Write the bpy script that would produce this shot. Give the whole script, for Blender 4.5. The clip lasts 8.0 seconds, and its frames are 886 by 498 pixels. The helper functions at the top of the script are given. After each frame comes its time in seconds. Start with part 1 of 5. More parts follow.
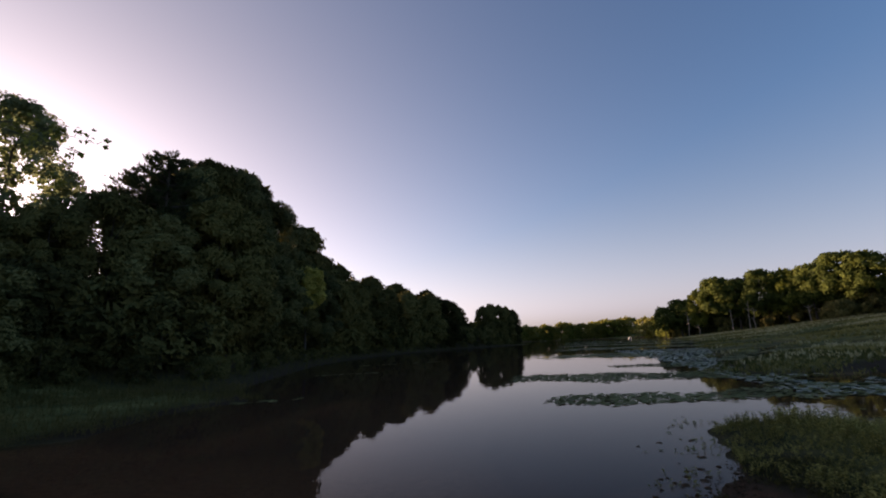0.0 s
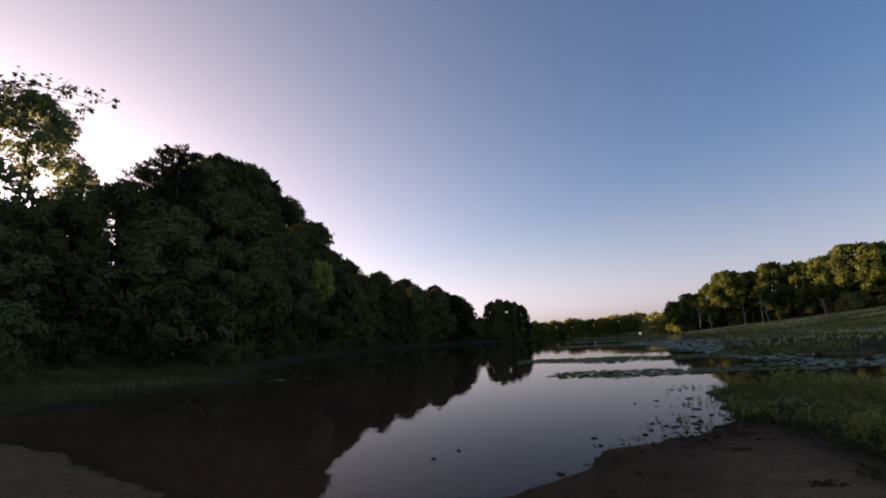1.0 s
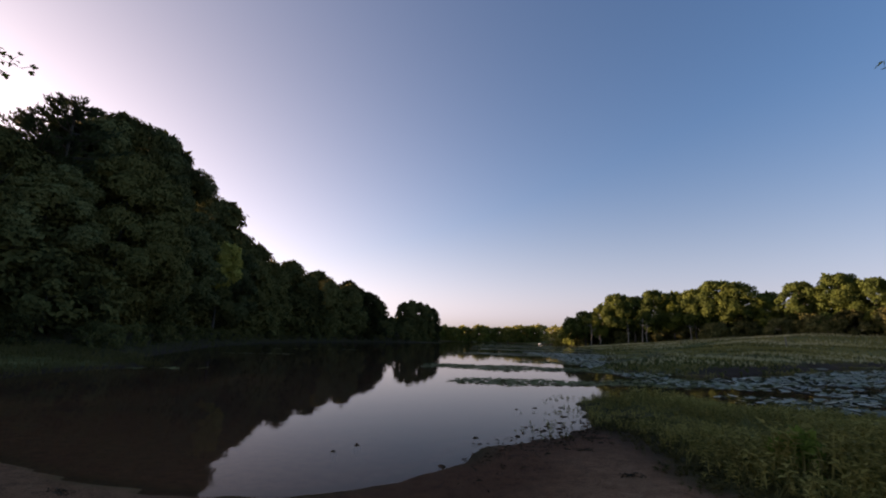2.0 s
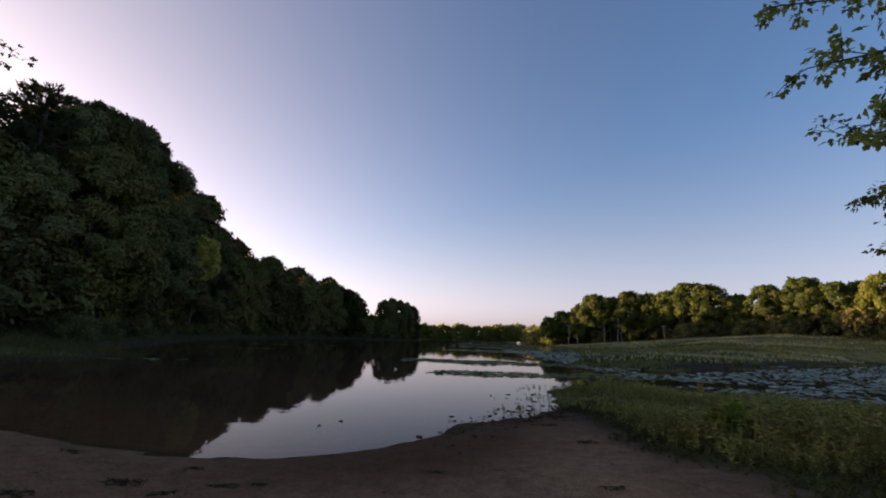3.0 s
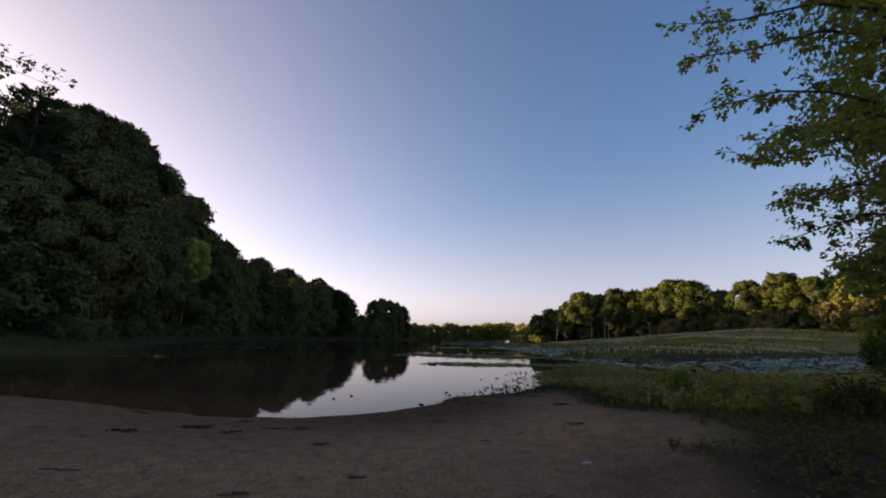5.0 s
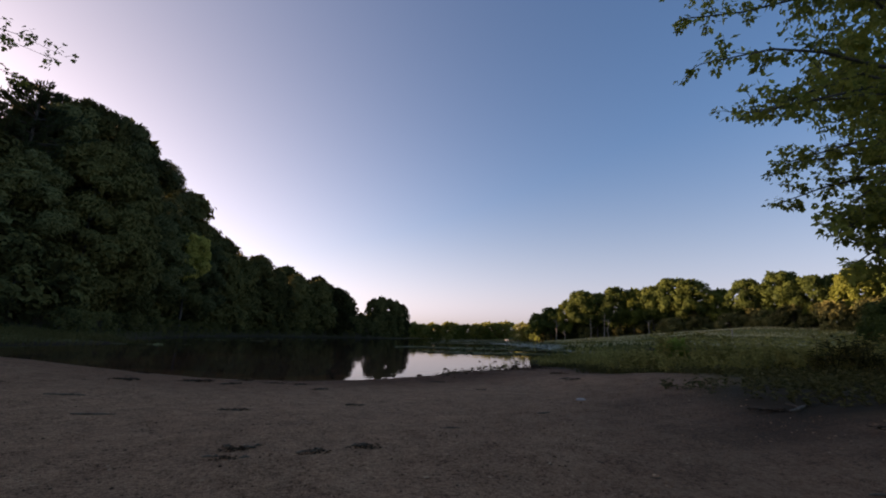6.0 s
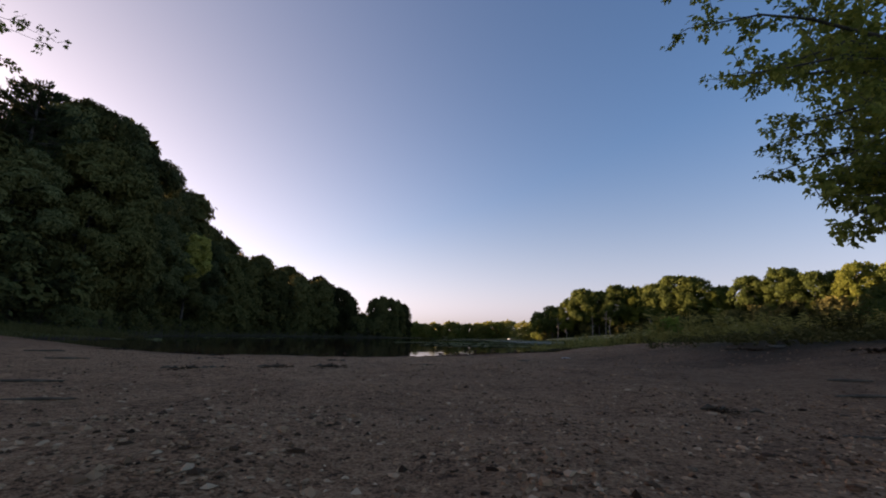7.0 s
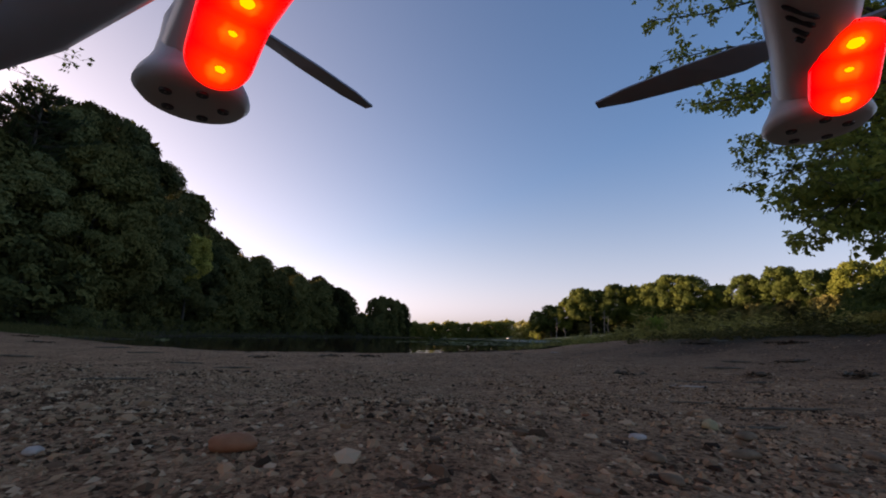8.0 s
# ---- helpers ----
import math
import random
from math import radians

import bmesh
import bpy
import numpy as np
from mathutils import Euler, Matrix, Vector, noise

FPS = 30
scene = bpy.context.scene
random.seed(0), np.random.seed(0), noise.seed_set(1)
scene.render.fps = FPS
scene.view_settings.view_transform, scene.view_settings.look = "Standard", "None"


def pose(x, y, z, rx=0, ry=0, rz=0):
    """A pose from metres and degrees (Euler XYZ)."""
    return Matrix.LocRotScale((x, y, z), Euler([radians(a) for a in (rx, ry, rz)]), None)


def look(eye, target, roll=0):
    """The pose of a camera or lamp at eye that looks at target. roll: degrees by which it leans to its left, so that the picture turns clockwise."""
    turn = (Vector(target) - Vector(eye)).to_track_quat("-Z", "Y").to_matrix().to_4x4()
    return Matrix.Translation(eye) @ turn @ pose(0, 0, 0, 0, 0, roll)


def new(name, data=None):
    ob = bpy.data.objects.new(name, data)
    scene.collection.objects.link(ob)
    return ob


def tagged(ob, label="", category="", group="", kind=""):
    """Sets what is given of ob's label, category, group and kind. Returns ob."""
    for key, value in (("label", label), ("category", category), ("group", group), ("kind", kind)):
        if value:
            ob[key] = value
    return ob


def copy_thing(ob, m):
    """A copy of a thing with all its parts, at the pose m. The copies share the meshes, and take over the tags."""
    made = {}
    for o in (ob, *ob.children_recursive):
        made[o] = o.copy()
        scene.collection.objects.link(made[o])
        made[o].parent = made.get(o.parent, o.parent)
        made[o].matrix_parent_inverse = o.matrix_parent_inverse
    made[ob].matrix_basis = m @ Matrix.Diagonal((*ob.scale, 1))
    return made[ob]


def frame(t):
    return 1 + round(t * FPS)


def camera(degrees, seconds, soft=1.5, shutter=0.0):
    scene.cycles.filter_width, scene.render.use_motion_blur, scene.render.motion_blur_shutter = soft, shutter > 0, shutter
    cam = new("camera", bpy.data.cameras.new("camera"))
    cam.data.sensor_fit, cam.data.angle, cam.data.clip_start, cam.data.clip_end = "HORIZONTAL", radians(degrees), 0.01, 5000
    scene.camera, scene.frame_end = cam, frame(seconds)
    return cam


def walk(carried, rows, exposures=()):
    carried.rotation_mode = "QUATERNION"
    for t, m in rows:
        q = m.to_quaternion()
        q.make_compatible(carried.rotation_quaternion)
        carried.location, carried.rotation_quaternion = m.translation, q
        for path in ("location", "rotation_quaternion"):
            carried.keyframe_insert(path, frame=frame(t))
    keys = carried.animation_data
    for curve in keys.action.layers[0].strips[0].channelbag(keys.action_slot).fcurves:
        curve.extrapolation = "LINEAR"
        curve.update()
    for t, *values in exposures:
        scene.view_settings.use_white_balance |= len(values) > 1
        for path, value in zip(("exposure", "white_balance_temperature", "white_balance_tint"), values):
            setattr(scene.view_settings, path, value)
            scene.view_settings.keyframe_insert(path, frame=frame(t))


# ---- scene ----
cam = camera(92.0, 8.0, soft=1.9)
PATH = [
    (0, (-0.325, 4.465, 2.353), (-0.792, 6.363, 2.777), -2.4),
    (0.5, (-0.404, 4.446, 1.774), (-0.901, 6.338, 2.193), -2.8),
    (1, (-0.124, 4.474, 1.534), (-0.632, 6.364, 1.949), -2.6),
    (1.5, (0.024, 4.27, 1.568), (-0.429, 6.173, 1.98), -1.8),
    (2, (0.053, 3.658, 1.669), (-0.088, 5.61, 2.079), 1.8),
    (2.2, (0.041, 3.458, 1.697), (-0.051, 5.414, 2.102), 2.7),
    (3.3, (0.116, 2.95, 1.324), (0.075, 4.907, 1.733), 2.1),
    (3.5, (0.102, 2.78, 1.269), (0.069, 4.738, 1.679), 2.1),
    (4, (0.075, 2.305, 1.149), (0.051, 4.262, 1.559), 2.0),
    (4.5, (0.04, 2.028, 1.18), (0.025, 3.986, 1.587), 1.9),
    (4.7, (0.017, 2.021, 1.194), (0.011, 3.979, 1.603), 1.6),
    (5.8, (-0.01, 1.987, 0.744), (-0.009, 3.945, 1.153), 1.2),
    (6, (0.035, 2.05, 0.653), (0.035, 4.008, 1.06), 1.5),
    (6.5, (0.156, 2.237, 0.391), (0.148, 4.195, 0.799), 1.2),
    (7, (0.189, 2.133, 0.336), (0.183, 4.091, 0.743), 1.1),
    (7.3, (0.176, 1.893, 0.357), (0.171, 3.851, 0.763), 1.0),
    (7.4, (0.184, 1.834, 0.341), (0.179, 3.792, 0.746), 1.0),
    (7.5, (0.175, 1.763, 0.327), (0.17, 3.721, 0.732), 1.0),
    (7.6, (0.128, 1.62, 0.319), (0.126, 3.578, 0.724), 1.0),
    (7.7, (0.124, 1.582, 0.327), (0.123, 3.54, 0.732), 0.95),
    (7.8, (0.124, 1.567, 0.322), (0.124, 3.526, 0.727), 0.9),
    (7.9, (0.127, 1.571, 0.319), (0.127, 3.53, 0.724), 0.9),
    (8, (0.126, 1.572, 0.319), (0.126, 3.531, 0.724), 0.9),
]
walk(cam, [(t, look(eye, goal, roll)) for t, eye, goal, roll in PATH], [(0, 2.1, 11600, 48.5), (3.5, 2.3, 11600, 48.5), (6.5, 2.28, 11600, 48.5), (8, 2.38, 11600, 48.5)])

# ---- world, sun ----
SUN_AZ, SUN_EL = radians(68), radians(4.0)      # to the left of +y, above the horizon
world = bpy.data.worlds.new("evening_sky")
scene.world = world
world.use_nodes = True
wn, wl = world.node_tree.nodes, world.node_tree.links
sky = wn.new("ShaderNodeTexSky")
sky.sky_type = 'NISHITA'
sky.sun_disc = False
sky.sun_elevation = SUN_EL
sky.sun_rotation = -SUN_AZ
sky.altitude = 1500
sky.air_density, sky.dust_density, sky.ozone_density = 1.0, 5.0, 3.0
to_sun = Vector((-math.sin(SUN_AZ) * math.cos(SUN_EL), math.cos(SUN_AZ) * math.cos(SUN_EL), math.sin(SUN_EL)))


def world_math(op, a, b=None, clamp=False):
    n = wn.new("ShaderNodeMath")
    n.operation, n.use_clamp = op, clamp
    for i, v in enumerate((a, b)):
        if isinstance(v, (int, float)):
            n.inputs[i].default_value = float(v)
        elif v is not None:
            wl.new(v, n.inputs[i])
    return n.outputs[0]


# evening haze: the blue pales towards the sun and towards the horizon
way = wn.new("ShaderNodeTexCoord")
split = wn.new("ShaderNodeSeparateXYZ")
wl.new(way.outputs["Generated"], split.inputs[0])
towards = wn.new("ShaderNodeVectorMath")
towards.operation = 'DOT_PRODUCT'
towards.inputs[1].default_value = to_sun
wl.new(way.outputs["Generated"], towards.inputs[0])
near_sun = world_math('POWER', world_math('MULTIPLY', world_math('ADD', towards.outputs["Value"], 0.35), 0.74, True), 2.0)
low_sky = world_math('MULTIPLY', world_math('POWER', world_math('SUBTRACT', 1.0, world_math('MULTIPLY', split.outputs["Z"], 1.9, True), True), 2.0), 1.25, True)
haze = world_math('MULTIPLY', world_math('MAXIMUM', near_sun, low_sky), 0.92)
rich = wn.new("ShaderNodeHueSaturation")
rich.inputs["Saturation"].default_value = 1.16
wl.new(sky.outputs[0], rich.inputs["Color"])
grey = wn.new("ShaderNodeRGBToBW")
wl.new(sky.outputs[0], grey.inputs[0])
veil = wn.new("ShaderNodeMix")
veil.data_type, veil.blend_type = 'RGBA', 'MULTIPLY'
veil.inputs["Factor"].default_value = 1.0
tone = wn.new("ShaderNodeMix")
tone.data_type = 'RGBA'
tone.inputs["A"].default_value, tone.inputs["B"].default_value = (0.58, 1.08, 1.77, 1), (0.73, 1.06, 1.48, 1)     # away from the sun, towards it
wl.new(near_sun, tone.inputs["Factor"])
warm = wn.new("ShaderNodeMix")
warm.data_type = 'RGBA'
warm.inputs["B"].default_value = (0.81, 1.12, 1.34, 1)                           # the last few degrees over the horizon
wl.new(world_math('MULTIPLY', world_math('POWER', world_math('SUBTRACT', 1.0, world_math('MULTIPLY', split.outputs["Z"], 7.0, True), True), 1.6), 0.8), warm.inputs["Factor"])
wl.new(tone.outputs["Result"], warm.inputs["A"])
wl.new(warm.outputs["Result"], veil.inputs["B"])
wl.new(grey.outputs[0], veil.inputs["A"])
veiled = wn.new("ShaderNodeMix")
veiled.data_type = 'RGBA'
wl.new(haze, veiled.inputs["Factor"])
wl.new(rich.outputs[0], veiled.inputs["A"])
wl.new(veil.outputs["Result"], veiled.inputs["B"])
wl.new(veiled.outputs["Result"], wn["Background"].inputs[0])
wn["Background"].inputs[1].default_value = 0.12

lamp = bpy.data.lights.new("sun", 'SUN')
lamp.energy, lamp.angle, lamp.color = 2.9, radians(0.6), (1.0, 0.96, 0.88)
new("sun", lamp).matrix_world = look(to_sun * 300, (0, 0, 0))

# ---- materials ----


def material(name, rough=0.8):
    mat = bpy.data.materials.new(name)
    mat.use_nodes = True
    nodes, links = mat.node_tree.nodes, mat.node_tree.links
    nodes["Principled BSDF"].inputs["Roughness"].default_value = rough
    return mat, nodes, links, nodes["Principled BSDF"]


def ramp(nodes, stops):
    r = nodes.new("ShaderNodeValToRGB")
    while len(r.color_ramp.elements) < len(stops):
        r.color_ramp.elements.new(0.5)
    for e, (p, c) in zip(r.color_ramp.elements, stops):
        e.position, e.color = p, (*c, 1)
    return r


def noise_tex(nodes, links, scale, detail=4, rough=0.55, coord="Object"):
    n = nodes.new("ShaderNodeTexNoise")
    n.inputs["Scale"].default_value, n.inputs["Detail"].default_value, n.inputs["Roughness"].default_value = scale, detail, rough
    c = nodes.new("ShaderNodeTexCoord")
    links.new(c.outputs[coord], n.inputs["Vector"])
    return n


def bump(nodes, links, source, shader, strength, distance):
    b = nodes.new("ShaderNodeBump")
    b.inputs["Strength"].default_value, b.inputs["Distance"].default_value = strength, distance
    links.new(source, b.inputs["Height"])
    links.new(b.outputs[0], shader.inputs["Normal"])
    return b


def foliage(name, dark, mid, light, through_light=0.3, patch=0.35, sheen=0.12, rough=0.7, each_leaf=0.34, each_plant=0.34):
    """Leaves: each leaf its own shade, with larger drifts of colour, and light coming through."""
    mat, nodes, links, shader = material(name, rough)
    geo = nodes.new("ShaderNodeNewGeometry")
    n = noise_tex(nodes, links, patch, 3)
    mix = nodes.new("ShaderNodeMath")
    mix.operation = 'MULTIPLY_ADD'
    mix.inputs[1].default_value = each_leaf
    links.new(geo.outputs["Random Per Island"], mix.inputs[0])
    sc = nodes.new("ShaderNodeMath")
    sc.operation = 'MULTIPLY_ADD'
    sc.inputs[1].default_value, sc.inputs[2].default_value = 1.3, -0.5
    links.new(n.outputs[0], sc.inputs[0])
    own = nodes.new("ShaderNodeObjectInfo")
    each = nodes.new("ShaderNodeMath")
    each.operation = 'MULTIPLY_ADD'
    each.inputs[1].default_value = each_plant
    links.new(own.outputs["Random"], each.inputs[0])
    links.new(sc.outputs[0], each.inputs[2])
    links.new(each.outputs[0], mix.inputs[2])
    r = ramp(nodes, [(0.05, dark), (0.45, mid), (0.95, light)])
    links.new(mix.outputs[0], r.inputs[0])
    links.new(r.outputs[0], shader.inputs["Base Color"])
    shader.inputs["Specular IOR Level"].default_value = sheen
    tr = nodes.new("ShaderNodeBsdfTranslucent")
    links.new(r.outputs[0], tr.inputs[0])
    m = nodes.new("ShaderNodeMixShader")
    m.inputs[0].default_value = through_light
    links.new(shader.outputs[0], m.inputs[1])
    links.new(tr.outputs[0], m.inputs[2])
    links.new(m.outputs[0], nodes["Material Output"].inputs[0])
    return mat


def plain(name, dark, light, scale, rough=0.8, bump_strength=0.3, bump_distance=0.01, metal=0.0, gloss=0.5):
    mat, nodes, links, shader = material(name, rough)
    shader.inputs["Specular IOR Level"].default_value = gloss
    n = noise_tex(nodes, links, scale, 6, 0.6)
    r = ramp(nodes, [(0.3, dark), (0.7, light)])
    links.new(n.outputs[0], r.inputs[0])
    links.new(r.outputs[0], shader.inputs["Base Color"])
    shader.inputs["Metallic"].default_value = metal
    if bump_strength:
        bump(nodes, links, n.outputs[0], shader, bump_strength, bump_distance)
    return mat


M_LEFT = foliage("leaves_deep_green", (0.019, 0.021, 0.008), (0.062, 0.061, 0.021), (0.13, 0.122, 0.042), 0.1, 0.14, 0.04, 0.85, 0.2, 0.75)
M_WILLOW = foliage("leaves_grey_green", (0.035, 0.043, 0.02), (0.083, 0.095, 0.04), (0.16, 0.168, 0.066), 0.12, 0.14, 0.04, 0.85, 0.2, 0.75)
M_OAK = foliage("leaves_oak", (0.026, 0.045, 0.012), (0.062, 0.095, 0.022), (0.135, 0.165, 0.036), 0.3, 0.2)
M_GOLD = foliage("leaves_yellow_green", (0.055, 0.08, 0.016), (0.11, 0.14, 0.026), (0.19, 0.215, 0.045), 0.35, 0.3)
# bright yellow stands for sunlight on one small bank tree
M_SUNNY = foliage("leaves_sunlit_yellow", (0.25, 0.235, 0.055), (0.4, 0.36, 0.085), (0.56, 0.48, 0.13), 0.4, 0.3)
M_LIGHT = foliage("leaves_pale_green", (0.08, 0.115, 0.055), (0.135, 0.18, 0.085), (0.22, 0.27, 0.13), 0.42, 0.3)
M_PINE = foliage("needles", (0.015, 0.028, 0.014), (0.03, 0.05, 0.02), (0.05, 0.07, 0.03), 0.1, 0.3)
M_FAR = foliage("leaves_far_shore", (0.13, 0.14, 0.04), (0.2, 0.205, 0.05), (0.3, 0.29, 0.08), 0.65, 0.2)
M_MAPLE = foliage("leaves_maple", (0.055, 0.075, 0.018), (0.175, 0.2, 0.043), (0.42, 0.4, 0.085), 0.55, 0.9)
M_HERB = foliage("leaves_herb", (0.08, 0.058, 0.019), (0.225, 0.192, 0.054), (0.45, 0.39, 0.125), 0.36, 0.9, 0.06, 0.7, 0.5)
M_FRESH = foliage("leaves_fresh_green", (0.07, 0.12, 0.022), (0.15, 0.25, 0.045), (0.28, 0.4, 0.09), 0.4, 0.6, 0.06, 0.7, 0.45)
M_RUSH = foliage("rushes", (0.04, 0.048, 0.016), (0.085, 0.095, 0.03), (0.15, 0.15, 0.05), 0.25, 0.1, 0.06, 0.8)
M_MARSH = foliage("marsh_grass", (0.1, 0.094, 0.03), (0.225, 0.2, 0.065), (0.41, 0.345, 0.145), 0.3, 0.07, 0.06, 0.8, 0.25)
M_DRY = foliage("dry_grass", (0.27, 0.25, 0.13), (0.44, 0.4, 0.22), (0.6, 0.54, 0.33), 0.3, 0.1, 0.06, 0.8)
M_PAD = foliage("lily_pad", (0.075, 0.09, 0.03), (0.14, 0.155, 0.055), (0.24, 0.24, 0.1), 0.1, 0.25, 0.07, 0.65)
M_WAX = foliage("waxy_lily_pad", (0.075, 0.09, 0.035), (0.14, 0.15, 0.06), (0.24, 0.23, 0.1), 0.1, 0.25, 0.5, 0.32)
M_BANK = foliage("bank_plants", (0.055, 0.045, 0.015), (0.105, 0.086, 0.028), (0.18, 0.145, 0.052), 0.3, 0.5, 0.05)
M_BARK = plain("bark", (0.03, 0.023, 0.017), (0.085, 0.068, 0.052), 9, 0.9, 0.8, 0.03)
M_SNAG = plain("bleached_wood", (0.13, 0.11, 0.09), (0.27, 0.235, 0.195), 5, 0.85, 0.5, 0.02)
M_STICK = plain("driftwood", (0.06, 0.038, 0.026), (0.17, 0.12, 0.085), 40, 0.9, 0.5, 0.004, 0.0, 0.15)
M_CLOD = plain("wet_debris", (0.042, 0.021, 0.012), (0.105, 0.054, 0.031), 30, 0.95, 0.6, 0.006, 0.0, 0.06)


def ground_material():
    """Sand, turf and pond bed on one sheet; 'sand' and 'wet' come with the sheet's own vertices."""
    mat, nodes, links, shader = material("earth", 0.95)
    shader.inputs["Specular IOR Level"].default_value = 0.12
    a = nodes.new("ShaderNodeAttribute")
    a.attribute_name = "sand"
    w = nodes.new("ShaderNodeAttribute")
    w.attribute_name = "wet"
    big = noise_tex(nodes, links, 0.7, 5, 0.6)
    fine = noise_tex(nodes, links, 55, 8, 0.7)
    mid = noise_tex(nodes, links, 6, 8, 0.7)
    sand = ramp(nodes, [(0.42, (0.08, 0.033, 0.017)), (0.5, (0.45, 0.195, 0.104)), (0.58, (0.63, 0.325, 0.185))])
    grain = noise_tex(nodes, links, 230, 4, 0.7)
    half = nodes.new("ShaderNodeMath")
    half.operation = 'MULTIPLY'
    half.inputs[1].default_value = 0.2
    links.new(mid.outputs[0], half.inputs[0])
    some = nodes.new("ShaderNodeMath")
    some.operation = 'MULTIPLY_ADD'
    some.inputs[1].default_value = 0.46
    links.new(grain.outputs[0], some.inputs[0])
    links.new(half.outputs[0], some.inputs[2])
    add = nodes.new("ShaderNodeMath")
    add.operation = 'MULTIPLY_ADD'
    add.inputs[1].default_value = 0.34
    links.new(fine.outputs[0], add.inputs[0])
    links.new(some.outputs[0], add.inputs[2])
    links.new(add.outputs[0], sand.inputs[0])
    turf = ramp(nodes, [(0.3, (0.05, 0.056, 0.018)), (0.5, (0.12, 0.128, 0.04)), (0.7, (0.22, 0.2, 0.075))])
    links.new(big.outputs[0], turf.inputs[0])
    mix = nodes.new("ShaderNodeMix")
    mix.data_type = 'RGBA'
    links.new(a.outputs["Fac"], mix.inputs["Factor"])
    links.new(turf.outputs[0], mix.inputs["A"])
    links.new(sand.outputs[0], mix.inputs["B"])
    damp = nodes.new("ShaderNodeMix")
    damp.data_type, damp.blend_type = 'RGBA', 'MULTIPLY'
    damp.inputs["B"].default_value = (0.31, 0.22, 0.185, 1)
    links.new(w.outputs["Fac"], damp.inputs["Factor"])
    links.new(mix.outputs["Result"], damp.inputs["A"])
    # mud, with shade and the water's own dimming painted in as well
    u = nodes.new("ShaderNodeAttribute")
    u.attribute_name = "mud_shade"
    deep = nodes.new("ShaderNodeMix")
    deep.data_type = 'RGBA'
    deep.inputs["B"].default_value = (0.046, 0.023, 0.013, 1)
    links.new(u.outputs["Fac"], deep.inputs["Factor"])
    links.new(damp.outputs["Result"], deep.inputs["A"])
    links.new(deep.outputs["Result"], shader.inputs["Base Color"])
    bump(nodes, links, add.outputs[0], shader, 1.0, 0.026)
    return mat


def water_material():
    mat, nodes, links, shader = material("pond_water", 0.03)
    shader.inputs["Base Color"].default_value = (0.155, 0.063, 0.042, 1)
    shader.inputs["Specular IOR Level"].default_value = 0.0
    clear = nodes.new("ShaderNodeBsdfTransparent")
    clear.inputs[0].default_value = (0.84, 0.7, 0.58, 1)
    body = nodes.new("ShaderNodeMixShader")
    body.inputs[0].default_value = 0.34
    links.new(clear.outputs[0], body.inputs[1])
    links.new(shader.outputs[0], body.inputs[2])
    gloss = nodes.new("ShaderNodeBsdfGlossy")
    gloss.inputs["Roughness"].default_value = 0.02
    fr = nodes.new("ShaderNodeFresnel")
    fr.inputs["IOR"].default_value = 1.14
    n = noise_tex(nodes, links, 1.3, 3, 0.5)
    b = nodes.new("ShaderNodeBump")
    b.inputs["Strength"].default_value, b.inputs["Distance"].default_value = 0.09, 0.03
    links.new(n.outputs[0], b.inputs["Height"])
    links.new(b.outputs[0], gloss.inputs["Normal"])
    top = nodes.new("ShaderNodeMixShader")
    links.new(fr.outputs[0], top.inputs[0])
    links.new(body.outputs[0], top.inputs[1])
    links.new(gloss.outputs[0], top.inputs[2])
    links.new(top.outputs[0], nodes["Material Output"].inputs[0])
    return mat


M_GROUND, M_WATER = ground_material(), water_material()

# ---- plan of the shore ----
NEAR_SHORE = [(-20, 11.5), (-13, 11.0), (-8.4, 10.0), (-5.8, 8.85), (-4.6, 8.5), (-3.2, 8.25), (-1.9, 8.38), (-0.9, 8.95), (0, 10.05),
              (0.25, 10.95), (1.3, 11.7), (2.45, 13.1), (2.85, 15), (3.05, 16.6), (3.9, 17.9), (5.6, 18.1), (7.6, 17.4), (9.4, 15.9), (12, 14.6)]
RIGHT_SHORE = [(16, 14), (24, 15), (36, 19), (50, 30), (66, 44), (75, 60), (68, 73), (53, 63), (37, 51), (22.5, 38), (13.5, 30.5), (9, 31), (11, 40),
               (15, 55), (22, 80), (30, 110), (36, 150), (40, 182)]
FAR_SHORE = [(46, 215), (70, 250), (60, 300), (0, 320), (-58, 296), (-52, 255), (-40, 215), (-16, 196), (-10, 182)]
LEFT_SHORE = [(-16, 165), (-27, 145), (-33, 120), (-36, 95), (-34, 72), (-30, 55), (-25, 42), (-21, 32), (-19, 27), (-14.5, 22.8),
              (-15.4, 19), (-14, 14.5), (-17, 12.5)]
POND = np.array(NEAR_SHORE + RIGHT_SHORE + FAR_SHORE + LEFT_SHORE, float)
SAND_EDGE = [(2.4, 13.4), (2.6, 11), (2.5, 9), (2.9, 7.3), (2.3, 5.6), (2.0, 4.5), (3.2, 3.6), (6, 3), (9, 1), (9, -8), (-14, -8), (-16, 8), (-14, 11.4)]
BEACH = np.array(SAND_EDGE + NEAR_SHORE[1:12], float)


def signed(poly, x, y):
    """Distance to the outline of poly, negative inside."""
    x, y = np.asarray(x, float), np.asarray(y, float)
    best, inside = np.full(x.shape, 1e9), np.zeros(x.shape, bool)
    for (ax, ay), (bx, by) in zip(poly, np.roll(poly, -1, 0)):
        dx, dy = bx - ax, by - ay
        s = np.clip(((x - ax) * dx + (y - ay) * dy) / (dx * dx + dy * dy), 0, 1)
        best = np.minimum(best, np.hypot(x - ax - s * dx, y - ay - s * dy))
        cross = (ay > y) != (by > y)
        inside ^= cross & (x < dx * (y - ay) / (dy if dy else 1e-9) + ax)
    return np.where(inside, -best, best)


